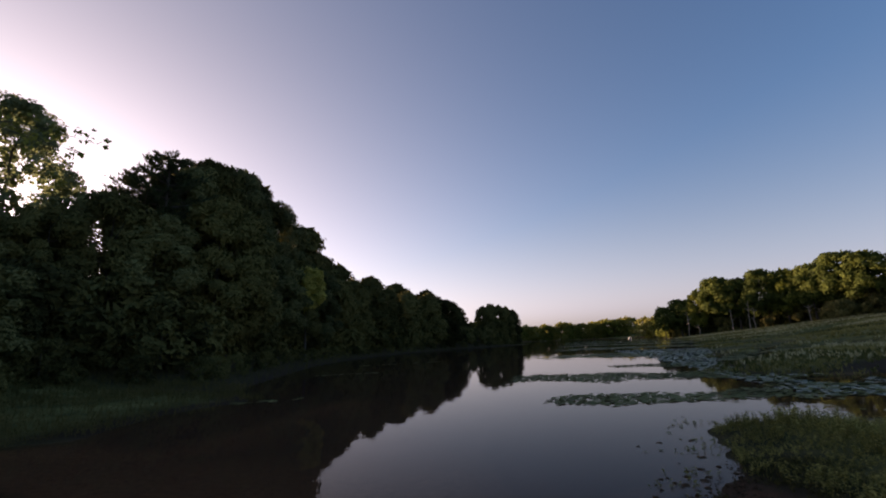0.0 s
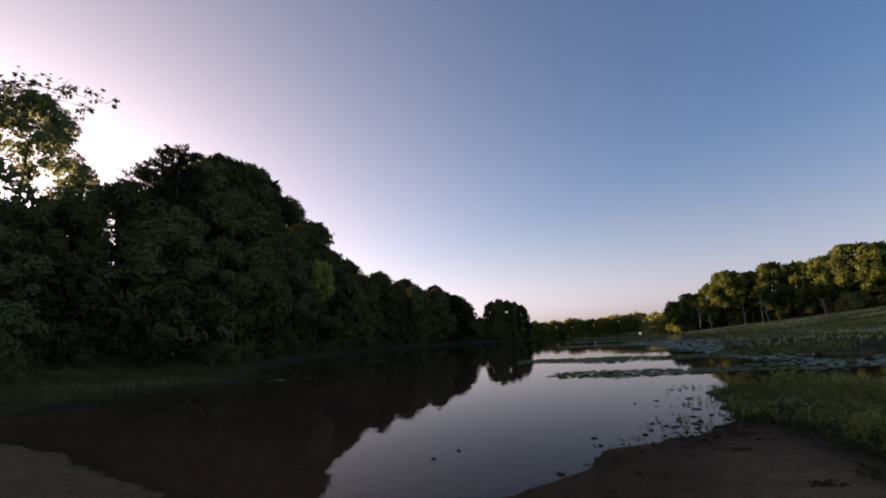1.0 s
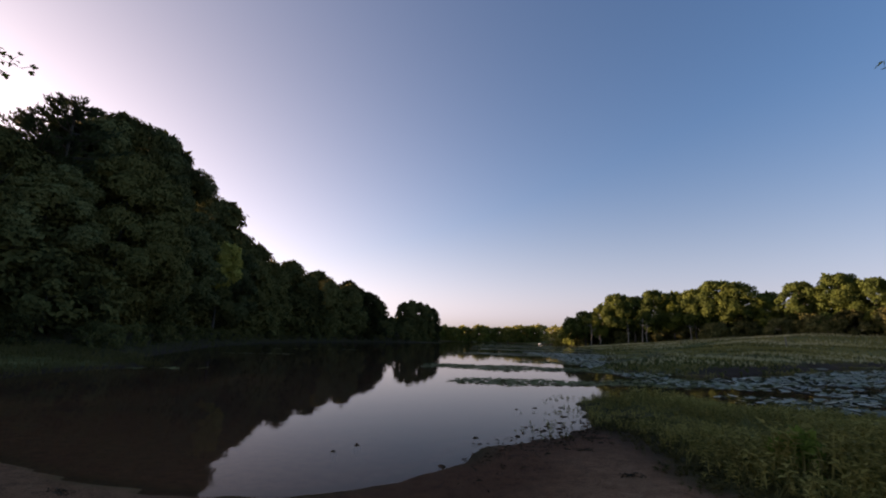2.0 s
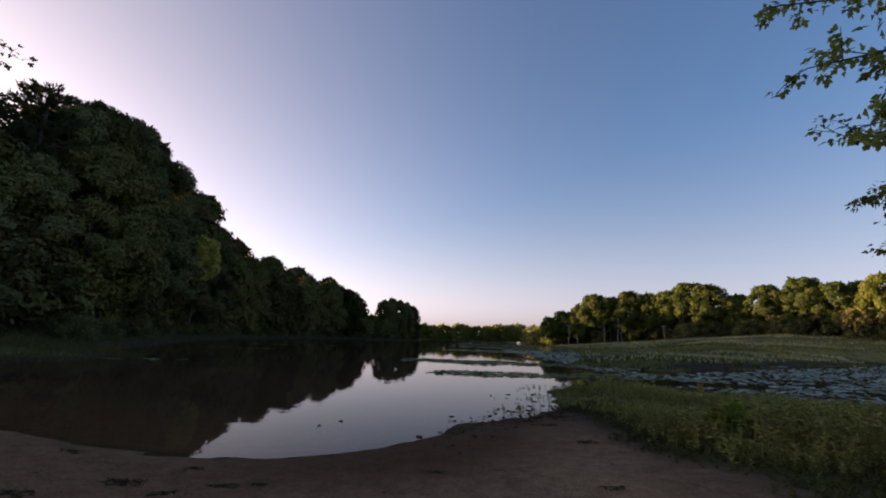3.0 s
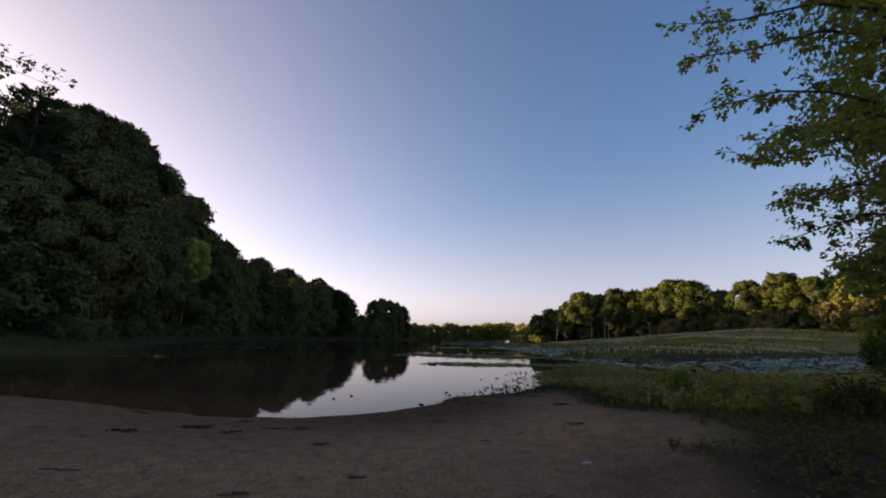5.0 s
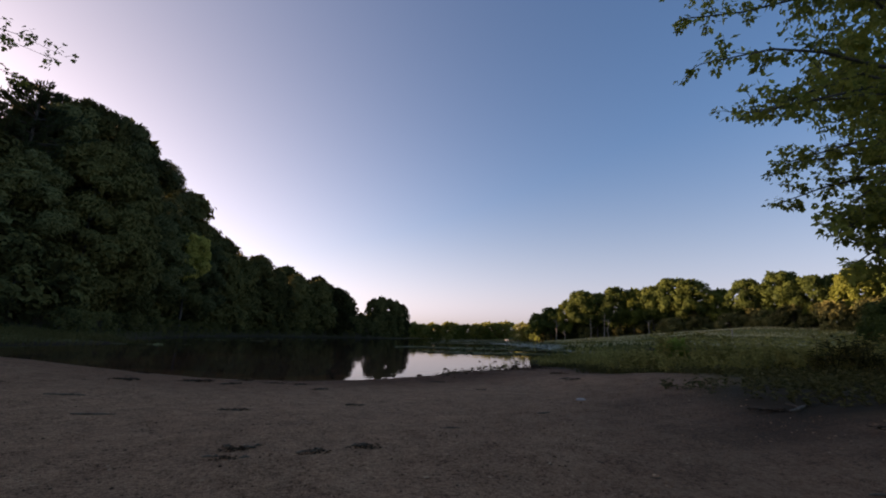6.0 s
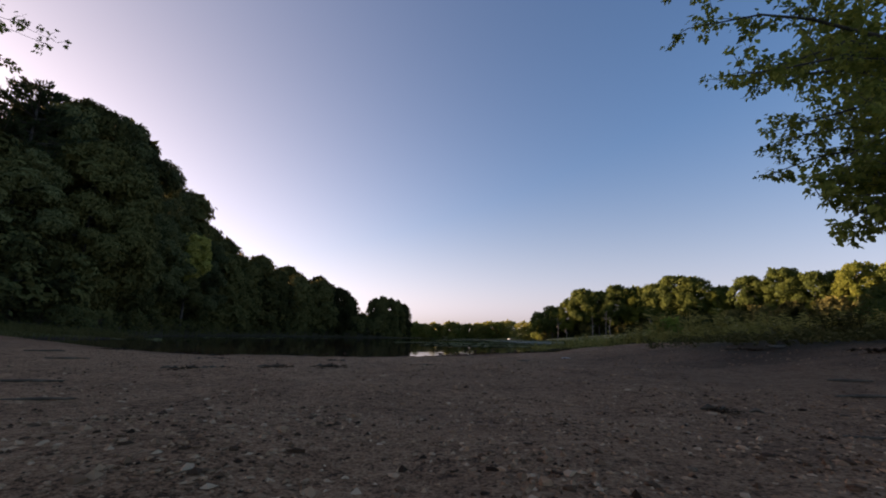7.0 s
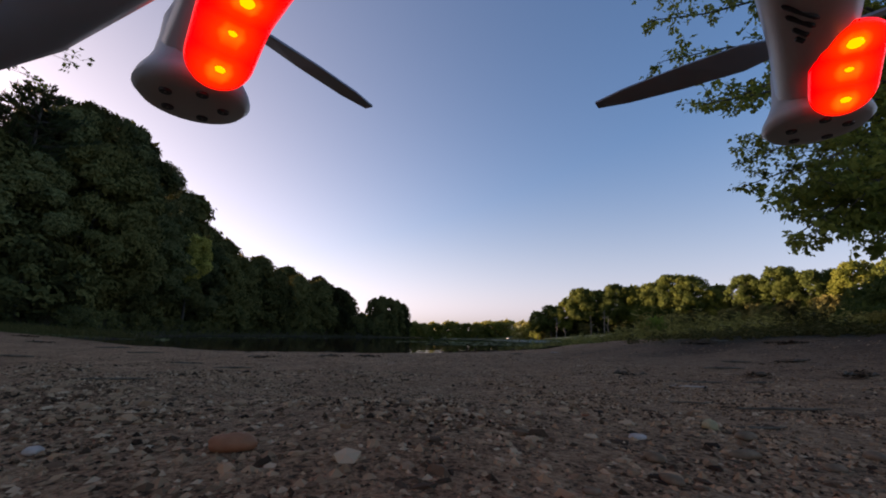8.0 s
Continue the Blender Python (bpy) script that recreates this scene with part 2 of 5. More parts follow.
def wave(x, y, k, seed):
    """Smooth unevenness, about -1 to 1, with features about 1/k metres wide."""
    r = np.random.RandomState(seed)
    out = np.zeros(np.shape(x))
    for i in range(7):
        a, p, f = r.uniform(0, 6.283), r.uniform(0, 6.283), k * r.uniform(2.5, 7.5)
        out += np.sin((x * math.cos(a) + y * math.sin(a)) * f + p)
    return out / 4.0


def step(v, a, b):
    t = np.clip((v - a) / (b - a), 0, 1)
    return t * t * (3 - 2 * t)


def streak(x, y, seed):
    """Unevenness drawn out across the marsh, as wet and dry ground lie in long bands."""
    return wave(0.13 * (0.89 * x - 0.45 * y), 0.45 * x + 0.89 * y, 0.085, seed)


def channel(x, y):
    """1 in the narrow ditches and long wet hollows that cross the marsh."""
    best = np.full(np.shape(x), 1e9)
    for (ax, ay), (bx, by), w in (((5, 38.5), (13, 44), 1.0), ((13, 44), (23.5, 58), 1.2), ((23.5, 58), (36, 69), 1.2), ((15, 62), (34, 78), 1.4), ((30, 92), (58, 112), 1.6)):
        k = np.clip(((x - ax) * (bx - ax) + (y - ay) * (by - ay)) / ((bx - ax) ** 2 + (by - ay) ** 2), 0, 1)
        best = np.minimum(best, np.hypot(x - ax - k * (bx - ax), y - ay - k * (by - ay)) / w)
    narrow = 1 - step(best + 0.35 * wave(x, y, 0.12, 51), 1.6, 2.6)
    slack = step(streak(x, y, 55), 0.12, 0.3) * step(x, 9, 13) * (1 - step(x, 34, 40)) * step(y, 36, 42) * (1 - step(y, 118, 130))
    return np.maximum(narrow, slack)


def height(x, y):
    x, y = np.asarray(x, float), np.asarray(y, float)
    d = signed(POND, x, y) + 0.12 * wave(x, y, 0.5, 5) * step(np.hypot(x, y - 5), 3, 9)
    d = d + 0.17 * wave(x, y, 0.9, 41) * step(x, 0.2, 1.2) * step(y, 9.5, 10.8) * (1 - step(y, 16, 22)) + 0.04 * wave(x, y, 2.2, 42)
    land = 0.27 * (1 - np.exp(-np.maximum(d, 0) / 3.4))
    land += 0.012 * wave(x, y, 0.7, 1) * step(d, 0.2, 2) + 0.009 * wave(x, y, 2.2, 2) * step(d, 0.1, 1) + 0.0045 * wave(x, y, 4.2, 6) * step(d, 0.1, 1)
    land += 0.05 * np.maximum(d - 2, 0) ** 0.8 * step(x, -13, -19)                     # left bank
    land += step(-x, 22, 34) * np.minimum(0.22 * np.maximum(d - 3, 0), 7) * step(y, 5, 14)    # wooded slope, added behind the trees to block low sun and sky gaps
    land += step(x, 20, 60) * np.minimum(0.085 * np.maximum(d, 0), 6.5)               # meadow rising to the right
    land += 0.3 * step(d, 0.0, 0.5) * step(x, 12, 16) * step(y - x, 10, 12) * (1 - step(y - x, 26, 34)) * (1 - step(x, 70, 80))      # cut bank of the inlet
    land += np.minimum(0.02 * np.maximum(d - 25, 0), 8)
    land += 0.18 * np.exp(-((x + 6.6) ** 2 / 5.0 + (y - 7.9) ** 2 / 1.3)) + 0.06 * np.exp(-((x + 4.9) ** 2 / 4.0 + (y - 5.9) ** 2 / 3.0)) + 0.1 * np.exp(-((x + 6.2) ** 2 / 6.0 + (y - 6.2) ** 2 / 2.5)) + 0.15 * step(x + 0.12 * wave(x, y, 0.5, 61), 0.9, 2.8) * (1 - step(y, 6.5, 9.5)) * step(y, -2, 2.5) + 0.06 * step(x, 5, 9) * (1 - step(y, 11, 15)) * step(y, 5, 7)
    land = land + channel(x, y) * (-0.35 - land) * (d > 0)
    bed = np.maximum(-0.09 * np.maximum(-d, 0), -1.2)
    return np.where(d > 0, land, bed)


def z_at(x, y):
    return float(height(np.array([x]), np.array([y]))[0])


# ---- mesh helpers ----


def mesh_of(name, verts, faces, mat, smooth=False):
    """A mesh from arrays; every face has as many corners as faces has columns."""
    verts, faces = np.asarray(verts, np.float32), np.asarray(faces, np.int32)
    me = bpy.data.meshes.new(name)
    me.vertices.add(len(verts))
    me.vertices.foreach_set("co", verts.ravel())
    k = faces.shape[1]
    me.loops.add(faces.size)
    me.loops.foreach_set("vertex_index", faces.ravel())
    me.polygons.add(len(faces))
    me.polygons.foreach_set("loop_start", np.arange(0, faces.size, k, dtype=np.int32))
    me.polygons.foreach_set("use_smooth", np.full(len(faces), smooth))
    me.update(calc_edges=True)
    me.materials.append(mat)
    return me


def part(name, data, parent=None, label="", kind=""):
    ob = new(name, data)
    ob.parent = parent
    return tagged(ob, label, kind=kind)


def unit(v):
    return v / np.maximum(np.linalg.norm(v, axis=-1, keepdims=True), 1e-9)


def leaf_arrays(p, d, n, length, width, fold=0.15):
    """Pointed leaves, each a folded diamond: base p, way d, rough upper side n."""
    d = unit(d)
    side = unit(np.cross(d, n))
    up = np.cross(side, d)
    L, W = np.reshape(length, (-1, 1)), np.reshape(width, (-1, 1))
    m = p + d * L * 0.45
    v = np.stack([p, m + side * W * 0.5 + up * W * fold, p + d * L - up * L * 0.12, m - side * W * 0.5 + up * W * fold], 1).reshape(-1, 3)
    i = np.arange(len(p))[:, None] * 4
    f = np.concatenate([i + np.array([[0, 1, 2]]), i + np.array([[0, 2, 3]])], 1).reshape(-1, 3)
    return v, f


def join(*pairs):
    vs, fs, o = [], [], 0
    for v, f in pairs:
        vs.append(v)
        fs.append(f + o)
        o += len(v)
    return np.concatenate(vs), np.concatenate(fs)


def tube(points, radii, sides=6):
    """A tapered limb through the points (triangles)."""
    pts = np.asarray(points, float)
    r = np.asarray(radii, float)
    t = unit(np.gradient(pts, axis=0))
    ref = np.where(np.abs(t[:, 2:3]) > 0.9, np.array([[1.0, 0, 0]]), np.array([[0, 0, 1.0]]))
    a = unit(np.cross(t, ref))
    b = np.cross(t, a)
    ang = np.arange(sides) * 2 * math.pi / sides
    v = (pts[:, None] + r[:, None, None] * (a[:, None] * np.cos(ang)[None, :, None] + b[:, None] * np.sin(ang)[None, :, None])).reshape(-1, 3)
    f = []
    for k in range(len(pts) - 1):
        for s in range(sides):
            q, w = k * sides + s, k * sides + (s + 1) % sides
            f += [(q, w, w + sides), (q, w + sides, q + sides)]
    return v, np.array(f)


def rand_dirs(rng, n):
    return unit(rng.normal(size=(n, 3)))


# ---- the ground and the water ----


def build_ground():
    n, a = 410, 1.6
    u = np.linspace(-1, 1, n)
    axis = a * np.sinh(u * math.asinh(1800 / a))
    X, Y = np.meshgrid(axis, axis + 4.0)
    Z = height(X.ravel(), Y.ravel())
    v = np.stack([X.ravel(), Y.ravel(), Z], 1)
    i = (np.arange(n - 1)[:, None] * n + np.arange(n - 1)[None, :]).ravel()
    f = np.stack([i, i + 1, i + n + 1, i + n], 1)
    me = mesh_of("ground", v, f, M_GROUND, True)
    d = signed(POND, v[:, 0], v[:, 1])
    edge = signed(BEACH, v[:, 0], v[:, 1]) + 0.25 * wave(v[:, 0], v[:, 1], 0.6, 3)
    sand = np.maximum(1 - step(edge, -0.3, 0.35), step(-d, 0.0, 0.6))
    wet = 1 - step(d + 0.3 * wave(v[:, 0], v[:, 1], 0.35, 4), 0.5, 3.2)
    wet *= 1 - 0.65 * step(-d, 0.0, 0.5)
    wet *= 1 - 0.4 * (1 - step(v[:, 0], -3.5, -0.5))
    wet = np.maximum(wet, np.exp(-((v[:, 0] - 2.8) ** 2 + (v[:, 1] - 12.3) ** 2) / 2.5))
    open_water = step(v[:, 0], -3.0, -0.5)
    # bed painted darker away from shore, for light lost in the water
    mud_shade = step(-d + 0.15 * wave(v[:, 0], v[:, 1], 0.4, 8) + 0.5 * open_water, 0.6, 7.0 - 5.4 * open_water)
    # mud on the inlet's cut bank, darkened to stand for its shadow too
    mud_shade = np.maximum(mud_shade, (np.abs(d - 0.1) < 0.8) * step(v[:, 0], 12, 16) * step(v[:, 1] - v[:, 0], 5, 8) * (v[:, 1] < 76))
    mud_shade = np.maximum(mud_shade, 0.65 * np.exp(-((edge - 0.15 + 0.15 * wave(v[:, 0], v[:, 1], 1.5, 45)) / 0.65) ** 2) * step(v[:, 1], 5.5, 7.5) * step(v[:, 0], 0.5, 1.5) * (v[:, 1] < 15))
    mud_shade = np.maximum(mud_shade, np.clip(0.8 * np.exp(-((v[:, 0] - 2.3) ** 2 / 2.4 + (v[:, 1] - 4.4) ** 2 / 3.4) - 0.25 * wave(v[:, 0], v[:, 1], 1.2, 44)) + 0.45 * step(edge, -0.3, 0.4) * (1 - step(v[:, 1], 7.0, 8.2)) * step(v[:, 1], -1, 0) * step(v[:, 0], 0, 1), 0, 0.92))      # leaf soil under the maple, painted darker for the tree's shade
    mud_shade = np.maximum(mud_shade, channel(v[:, 0], v[:, 1]))
    mud_shade = np.maximum(mud_shade, step(-v[:, 0], 9, 12) * (d < 1.2) * step(v[:, 1], 13, 15.5))
    mud_shade = np.maximum(mud_shade, 0.85 * step(-v[:, 0] + 0.06 * v[:, 1], 19, 22) * (d > -1) * step(v[:, 1], 22, 27) * (v[:, 1] < 190))      # leaf mould under the bank trees, its colour darkened for the canopy's shade
    for key, val in (("sand", sand), ("wet", wet), ("mud_shade", mud_shade)):
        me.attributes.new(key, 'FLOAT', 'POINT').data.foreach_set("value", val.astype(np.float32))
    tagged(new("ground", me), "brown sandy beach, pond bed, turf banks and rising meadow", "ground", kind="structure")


def build_water():
    bm = bmesh.new()
    bmesh.ops.create_grid(bm, x_segments=40, y_segments=40, size=210)
    me = bpy.data.meshes.new("water")
    bm.to_mesh(me)
    bm.free()
    me.materials.append(M_WATER)
    ob = tagged(new("water", me), "still dark brown pond water mirroring the trees", "water", kind="structure")
    ob.location = (0, 180, 0)
    ob.visible_shadow = False


build_ground()
build_water()

# ---- trees ----


def crown_arrays(rng, H, R, low, lobes, leaves, leaf, plump=1.0, fill=0.12):
    """A broad crown of rounded billows: leaves lie over the outside of many lobes, with coarser ones within that close it."""
    mid, half = (H + low) / 2, (H - low) / 2
    turn = np.arange(lobes) * 2.39996 + rng.uniform(-0.5, 0.5, lobes)
    lift = np.linspace(-0.96, 0.98, lobes) + rng.uniform(-0.06, 0.06, lobes)
    rad = plump * R * (0.15 + 0.25 * rng.uniform(0, 1, lobes) ** 1.3)
    wide = np.clip(1 - np.abs(lift) ** np.where((lift < 0) & (low < 1.2), 9.0, 2.6), 0.0, 1) ** 0.5 * (1.0 - 0.16 * lift) * (1 + 0.12 * np.sin(3 * turn + rng.uniform(0, 6)))
    reach = np.maximum(R * wide - 0.75 * rad, 0) * rng.uniform(0.62, 1.14, lobes)
    c = np.column_stack([np.cos(turn) * reach, np.sin(turn) * reach, mid + np.clip(lift, -1, 1) * half])
    c[:, 2] = np.minimum(c[:, 2], H - 0.9 * rad)
    k = rng.choice(lobes, lobes * leaves, p=rad ** 2 / (rad ** 2).sum())
    o = rand_dirs(rng, len(k))
    out = unit(c * np.array([[1, 1, 0]]) + 1e-6)
    o = unit(o + 0.55 * out[k] + np.array([[0, 0, 0.3]]))
    knob = 1 + 0.15 * np.sin(o[:, 0] * 6 + k) * np.sin(o[:, 1] * 7 + 2 * k) + 0.11 * np.sin(o[:, 2] * 11 + 3 * k)
    p = c[k] + o * (rad[k] * knob * rng.uniform(0.5, 1.0, len(k)) ** 0.35)[:, None] * np.array([[1.0, 1.0, 0.86]])
    gap = np.min(np.stack([np.linalg.norm(p - c[j], axis=1) / rad[j] + 9.0 * (k == j) for j in range(lobes)]), 0)
    keep = gap > 0.7                                          # none deep inside a neighbour
    p, o = p[keep], o[keep]
    n = unit(o + np.array([[0, 0, 0.35]]) + rand_dirs(rng, len(p)) * 0.42)
    way = unit(np.cross(n, rand_dirs(rng, len(p))) + o * 0.15 + np.array([[0, 0, -0.25]]))
    L = leaf * rng.uniform(0.55, 1.35, len(p))
    shell = leaf_arrays(p, way, n, L, L * rng.uniform(0.5, 0.75, len(p)))
    m = int(lobes * leaves * fill)
    k = rng.randint(0, lobes, m)
    p = c[k] * np.array([[0.9, 0.9, 1.0]]) + rand_dirs(rng, m) * (rad[k] * rng.uniform(0.1, 0.72, m))[:, None]
    L = leaf * rng.uniform(1.8, 3.0, m)
    return join(shell, leaf_arrays(p, rand_dirs(rng, m), rand_dirs(rng, m), L, L * 0.7))


def trunk_arrays(rng, H, R, low, girth, limbs=7):
    z = np.linspace(-0.4, H * 0.86, 8)
    wob = np.cumsum(rng.normal(0, 0.018 * H / 8, (8, 2)), 0)
    wob -= wob[0]
    pts = np.column_stack([wob, z])
    rad = girth * (1 - 0.88 * (z - z[0]) / (z[-1] - z[0]))
    rad[0] *= 1.5
    pieces = [tube(pts, rad, 8)]
    for i in range(limbs):
        s = rng.uniform(0.3, 0.85)
        b = np.array([np.interp(s * H, z, pts[:, 0]), np.interp(s * H, z, pts[:, 1]), s * H])
        ang = i * 2.4 + rng.uniform(-0.4, 0.4)
        out = np.array([math.cos(ang), math.sin(ang), 0]) * R * rng.uniform(0.55, 0.85)
        up = np.array([0, 0, H * rng.uniform(0.06, 0.16)])
        q = np.array([b + out * t + up * t ** 1.5 for t in (0, 0.35, 0.7, 1.0)])
        pieces.append(tube(q, girth * (1 - s * 0.7) * np.array([0.5, 0.34, 0.2, 0.06]), 5))
    return join(*pieces)


def broadleaf(name, seed, H, R, low, clumps, leaves, leaf, mat, girth, label, group, plump=1.0):
    rng = np.random.RandomState(seed)
    tree = tagged(new(name), label, "tree", group)
    part("trunk", mesh_of("trunk", *trunk_arrays(rng, H, R, low, girth), M_BARK, True), tree)
    part("crown", mesh_of("crown", *crown_arrays(rng, H, R, low, clumps, leaves, leaf, plump), mat), tree)
    return tree


def pine_tree(name, seed, H, R, low, mat, label):
    """A white pine: whorls of upswept branches with needle tufts."""
    rng = np.random.RandomState(seed)
    tree = tagged(new(name), label, "tree", "pines")
    wood, tufts = [tube([(0, 0, -0.4), (0.1, 0, H * 0.5), (0, 0.1, H)], [0.4, 0.25, 0.04], 8)], []
    z = low
    while z < H - 0.3:
        s = (z - low) / (H - low)
        for i in range(7):
            a = rng.uniform(0, 6.283)
            ln = R * (1 - s) ** 0.6 * rng.uniform(0.55, 1.2) + 0.6
            tip = np.array([math.cos(a) * ln, math.sin(a) * ln, z + ln * rng.uniform(0.12, 0.42)])
            base = np.array([0, 0, z])
            mid = base * 0.45 + tip * 0.55 - np.array([0, 0, ln * 0.1])
            wood.append(tube([base, mid, tip], [0.07, 0.05, 0.02], 4))
            m = 80
            t = rng.uniform(0.4, 1.03, (m, 1))
            spine = np.where(t < 0.55, base + (mid - base) * t / 0.55, mid + (tip - mid) * (t - 0.55) / 0.45)
            p = spine + rng.normal(0, 0.16, (m, 3)) * np.array([[1, 1, 0.3]])
            w = unit((tip - base)[None] / ln + rand_dirs(rng, m) * 0.75 + np.array([[0, 0, 0.45]]))
            tufts.append(leaf_arrays(p, w, rand_dirs(rng, m), rng.uniform(0.3, 0.6, m), rng.uniform(0.09, 0.16, m)))
        z += rng.uniform(0.6, 0.95)
    part("trunk", mesh_of("trunk", *join(*wood), M_BARK, True), tree)
    part("crown", mesh_of("crown", *join(*tufts), mat), tree)
    return tree


def plant(src, x, y, s=1.0, turn=0.0, sz=None, sink=0.05):
    """Sets a copy of src on the ground at (x, y), scaled."""
    ob = copy_thing(src, pose(x, y, z_at(x, y) - sink, 0, 0, turn))
    ob.scale = (s, s, sz or s)
    return ob


def grove(kinds, rows, seed, wide=1.0):
    """Trees from rows (x, y, top above the water): a kind by turns, scaled to its own top height."""
    rng = random.Random(seed)
    for i, (x, y, top) in enumerate(rows):
        src, H = kinds[i % len(kinds)]
        zs = (top - z_at(x, y)) / H
        plant(src, x, y, wide * zs * rng.uniform(0.9, 1.1), rng.uniform(0, 360), zs)


def retire(*sources):
    """Removes the patterns that the copies were taken from."""
    for src in sources:
        for o in (*src.children_recursive, src):
            bpy.data.objects.remove(o)


LEFT_LABEL = "tall dark green deciduous tree crowding the shaded bank"
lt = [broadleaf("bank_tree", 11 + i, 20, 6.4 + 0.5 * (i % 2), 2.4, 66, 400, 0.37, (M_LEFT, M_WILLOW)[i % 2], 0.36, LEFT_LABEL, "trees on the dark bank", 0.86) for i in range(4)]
gold = broadleaf("bank_tree", 19, 12, 2.7, 6.6, 26, 190, 0.3, M_SUNNY, 0.2, "smaller yellow-green tree coloured as if sunlit among darker trees", "trees on the dark bank")
lf = [broadleaf("bank_tree", 15 + i, 20, 6.4, 0.3, 46, 190, 0.75, M_LEFT, 0.36, LEFT_LABEL, "trees on the dark bank", 1.3) for i in range(2)]
lm = [broadleaf("bank_tree", 25 + i, 20, 6.4, 0.6, 50, 170, 0.46, (M_LEFT, M_WILLOW)[i], 0.36, LEFT_LABEL, "trees on the dark bank", 0.92) for i in range(2)]
lr = [broadleaf("bank_tree", 35 + i, 20, 6.4, 0.3, 34, 80, 1.2, M_LEFT, 0.36, LEFT_LABEL, "trees on the dark bank", 1.3) for i in range(2)]
KL, KM, KF, KB = ([(t, 20) for t in kind] for kind in (lt, lm, lf, lr))
LEFT_FRONT = [(-34, 26, 13), (-32.5, 33, 14), (-31, 38.5, 17), (-34.5, 44, 17.5), (-37.5, 50, 17), (-39.5, 57, 16.5), (-40, 64, 16.5), (-41, 72, 16),
              (-42, 81, 16), (-43, 91, 16.5), (-43, 101, 17), (-42, 111, 16.5), (-40.5, 122, 17), (-38, 133, 17), (-34.5, 144, 16)]
LEFT_BACK = [(-44, 21, 14), (-39, 40, 20.5), (-39.5, 43.5, 23.5), (-40.3, 46.8, 25.8), (-42, 53, 27.3), (-44.3, 59.5, 27.6), (-46.5, 67, 27.8), (-48, 78, 25.8), (-50, 88, 22.6),
             (-51, 100, 22.0), (-49, 115, 21.0), (-47, 130, 20.6), (-41, 143, 19.6), (-41, 157, 18.4), (-35.4, 163.5, 15.4), (-31.3, 171, 9.5), (-41, 161, 16)]
# gap fillers, plus unseen trees added to shade the beach and right grove
LEFT_FILL_SHADE = [(-48, 17, 16), (-56, 24, 19), (-52, 36, 15), (-52, 48, 21), (-54, 60, 22), (-58, 75, 20), (-36, 17, 9), (-42, 10, 13), (-58, 10, 22), (-36, 8, 15), (-40, 2, 19), (-47, 8, 20), (-34, -4, 18), (-44, -7, 20), (-38, 14, 15), (-33, 17.5, 10), (-29.5, 14.5, 8), (-50, 0, 22), (-30, -14, 18), (-40, -16, 20),
             (-50, 22, 18), (-46, 15, 15), (-40, 23, 12), (-33, 29.5, 15), (-37, 31, 16), (-36, 24.5, 12), (-31, 22, 8), (-54, 16, 20), (-62, 25, 24), (-42, 32, 14), (-48, 30, 15), (-38, 27, 12), (-60, 30, 21), (-66, 18, 22), (-60, 95, 18), (-60, 120, 18), (-58, 108, 17), (-56, 136, 16), (-50, 150, 16), (-40, 156, 14), (-36, 165, 13), (-55, 92, 17), (-56, 82, 18), (-21, 187, 11.5), (-27, 188, 12), (-46, 172, 15), (-55, 200, 22), (-62, 190, 23.5), (-70, 200, 24.5), (-66, 215, 24), (-60, 227, 23), (-78, 210, 25.5), (-74, 186, 24.5), (-82, 197, 26), (-52, 188, 19), (-66, 150, 23.5), (-68, 162, 24), (-66, 138, 23), (-67, 174, 24.5)]
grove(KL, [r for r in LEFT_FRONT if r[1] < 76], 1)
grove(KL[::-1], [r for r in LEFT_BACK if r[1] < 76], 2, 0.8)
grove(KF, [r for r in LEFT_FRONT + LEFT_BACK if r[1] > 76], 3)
grove(KM, [r for r in LEFT_FILL_SHADE if r[1] < 34 and r[0] > -48], 16)
grove(KB, [r for r in LEFT_FILL_SHADE if r[1] >= 34 or r[0] <= -48], 13)
grove(KF, [(-27.4, 177, 15.7), (-24.6, 178, 16.5), (-21.6, 180, 16.0), (-18.8, 181, 15.2), (-16.3, 183, 14.0)], 15, 0.7)
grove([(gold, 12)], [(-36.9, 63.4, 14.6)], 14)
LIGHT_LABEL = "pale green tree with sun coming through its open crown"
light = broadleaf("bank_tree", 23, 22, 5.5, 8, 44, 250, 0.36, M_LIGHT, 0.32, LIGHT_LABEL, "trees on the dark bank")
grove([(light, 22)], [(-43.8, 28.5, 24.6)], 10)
pine = pine_tree("pine_tree", 31, 21.6, 5.5, 9, M_PINE, "dark pine with upswept branches topping the bank trees")
grove([(pine, 21.6)], [(-36.8, 37.5, 22.6), (-38.9, 36.6, 20.6), (-37.6, 39.6, 21.2)], 11)
sh = [broadleaf("bank_shrub", 27 + i, 5, 3.4, 0.0, 20, 70, 0.36, M_LEFT, 0.1, "dark shrub filling the shaded bank under taller trees", "shrubs on the bank") for i in range(2)]
# trees added, mostly out of view, to keep low sun off the sand
grove(KM, [(-30, 16.5, 9), (-27.5, 14.5, 8), (-32, 20, 9), (-29, 18.5, 9), (-33, 13, 10), (-26, 12, 7.5), (-35, 16, 10)], 17, 1.3)
SHRUBS = [(-24, 17, 3), (-27, 22, 3.5), (-30, 18, 5), (-34, 21, 6), (-40, 33, 6), (-46, 20, 7), (-38, 16, 6), (-52, 28, 8), (-40, 26, 6), (-48, 35, 8), (-30, 26, 5), (-32, 31, 6)]
line = [np.array(q, float) for q in ([(-23, 22)] + LEFT_SHORE[7::-1])]      # along the dark bank, from the near end to the far one
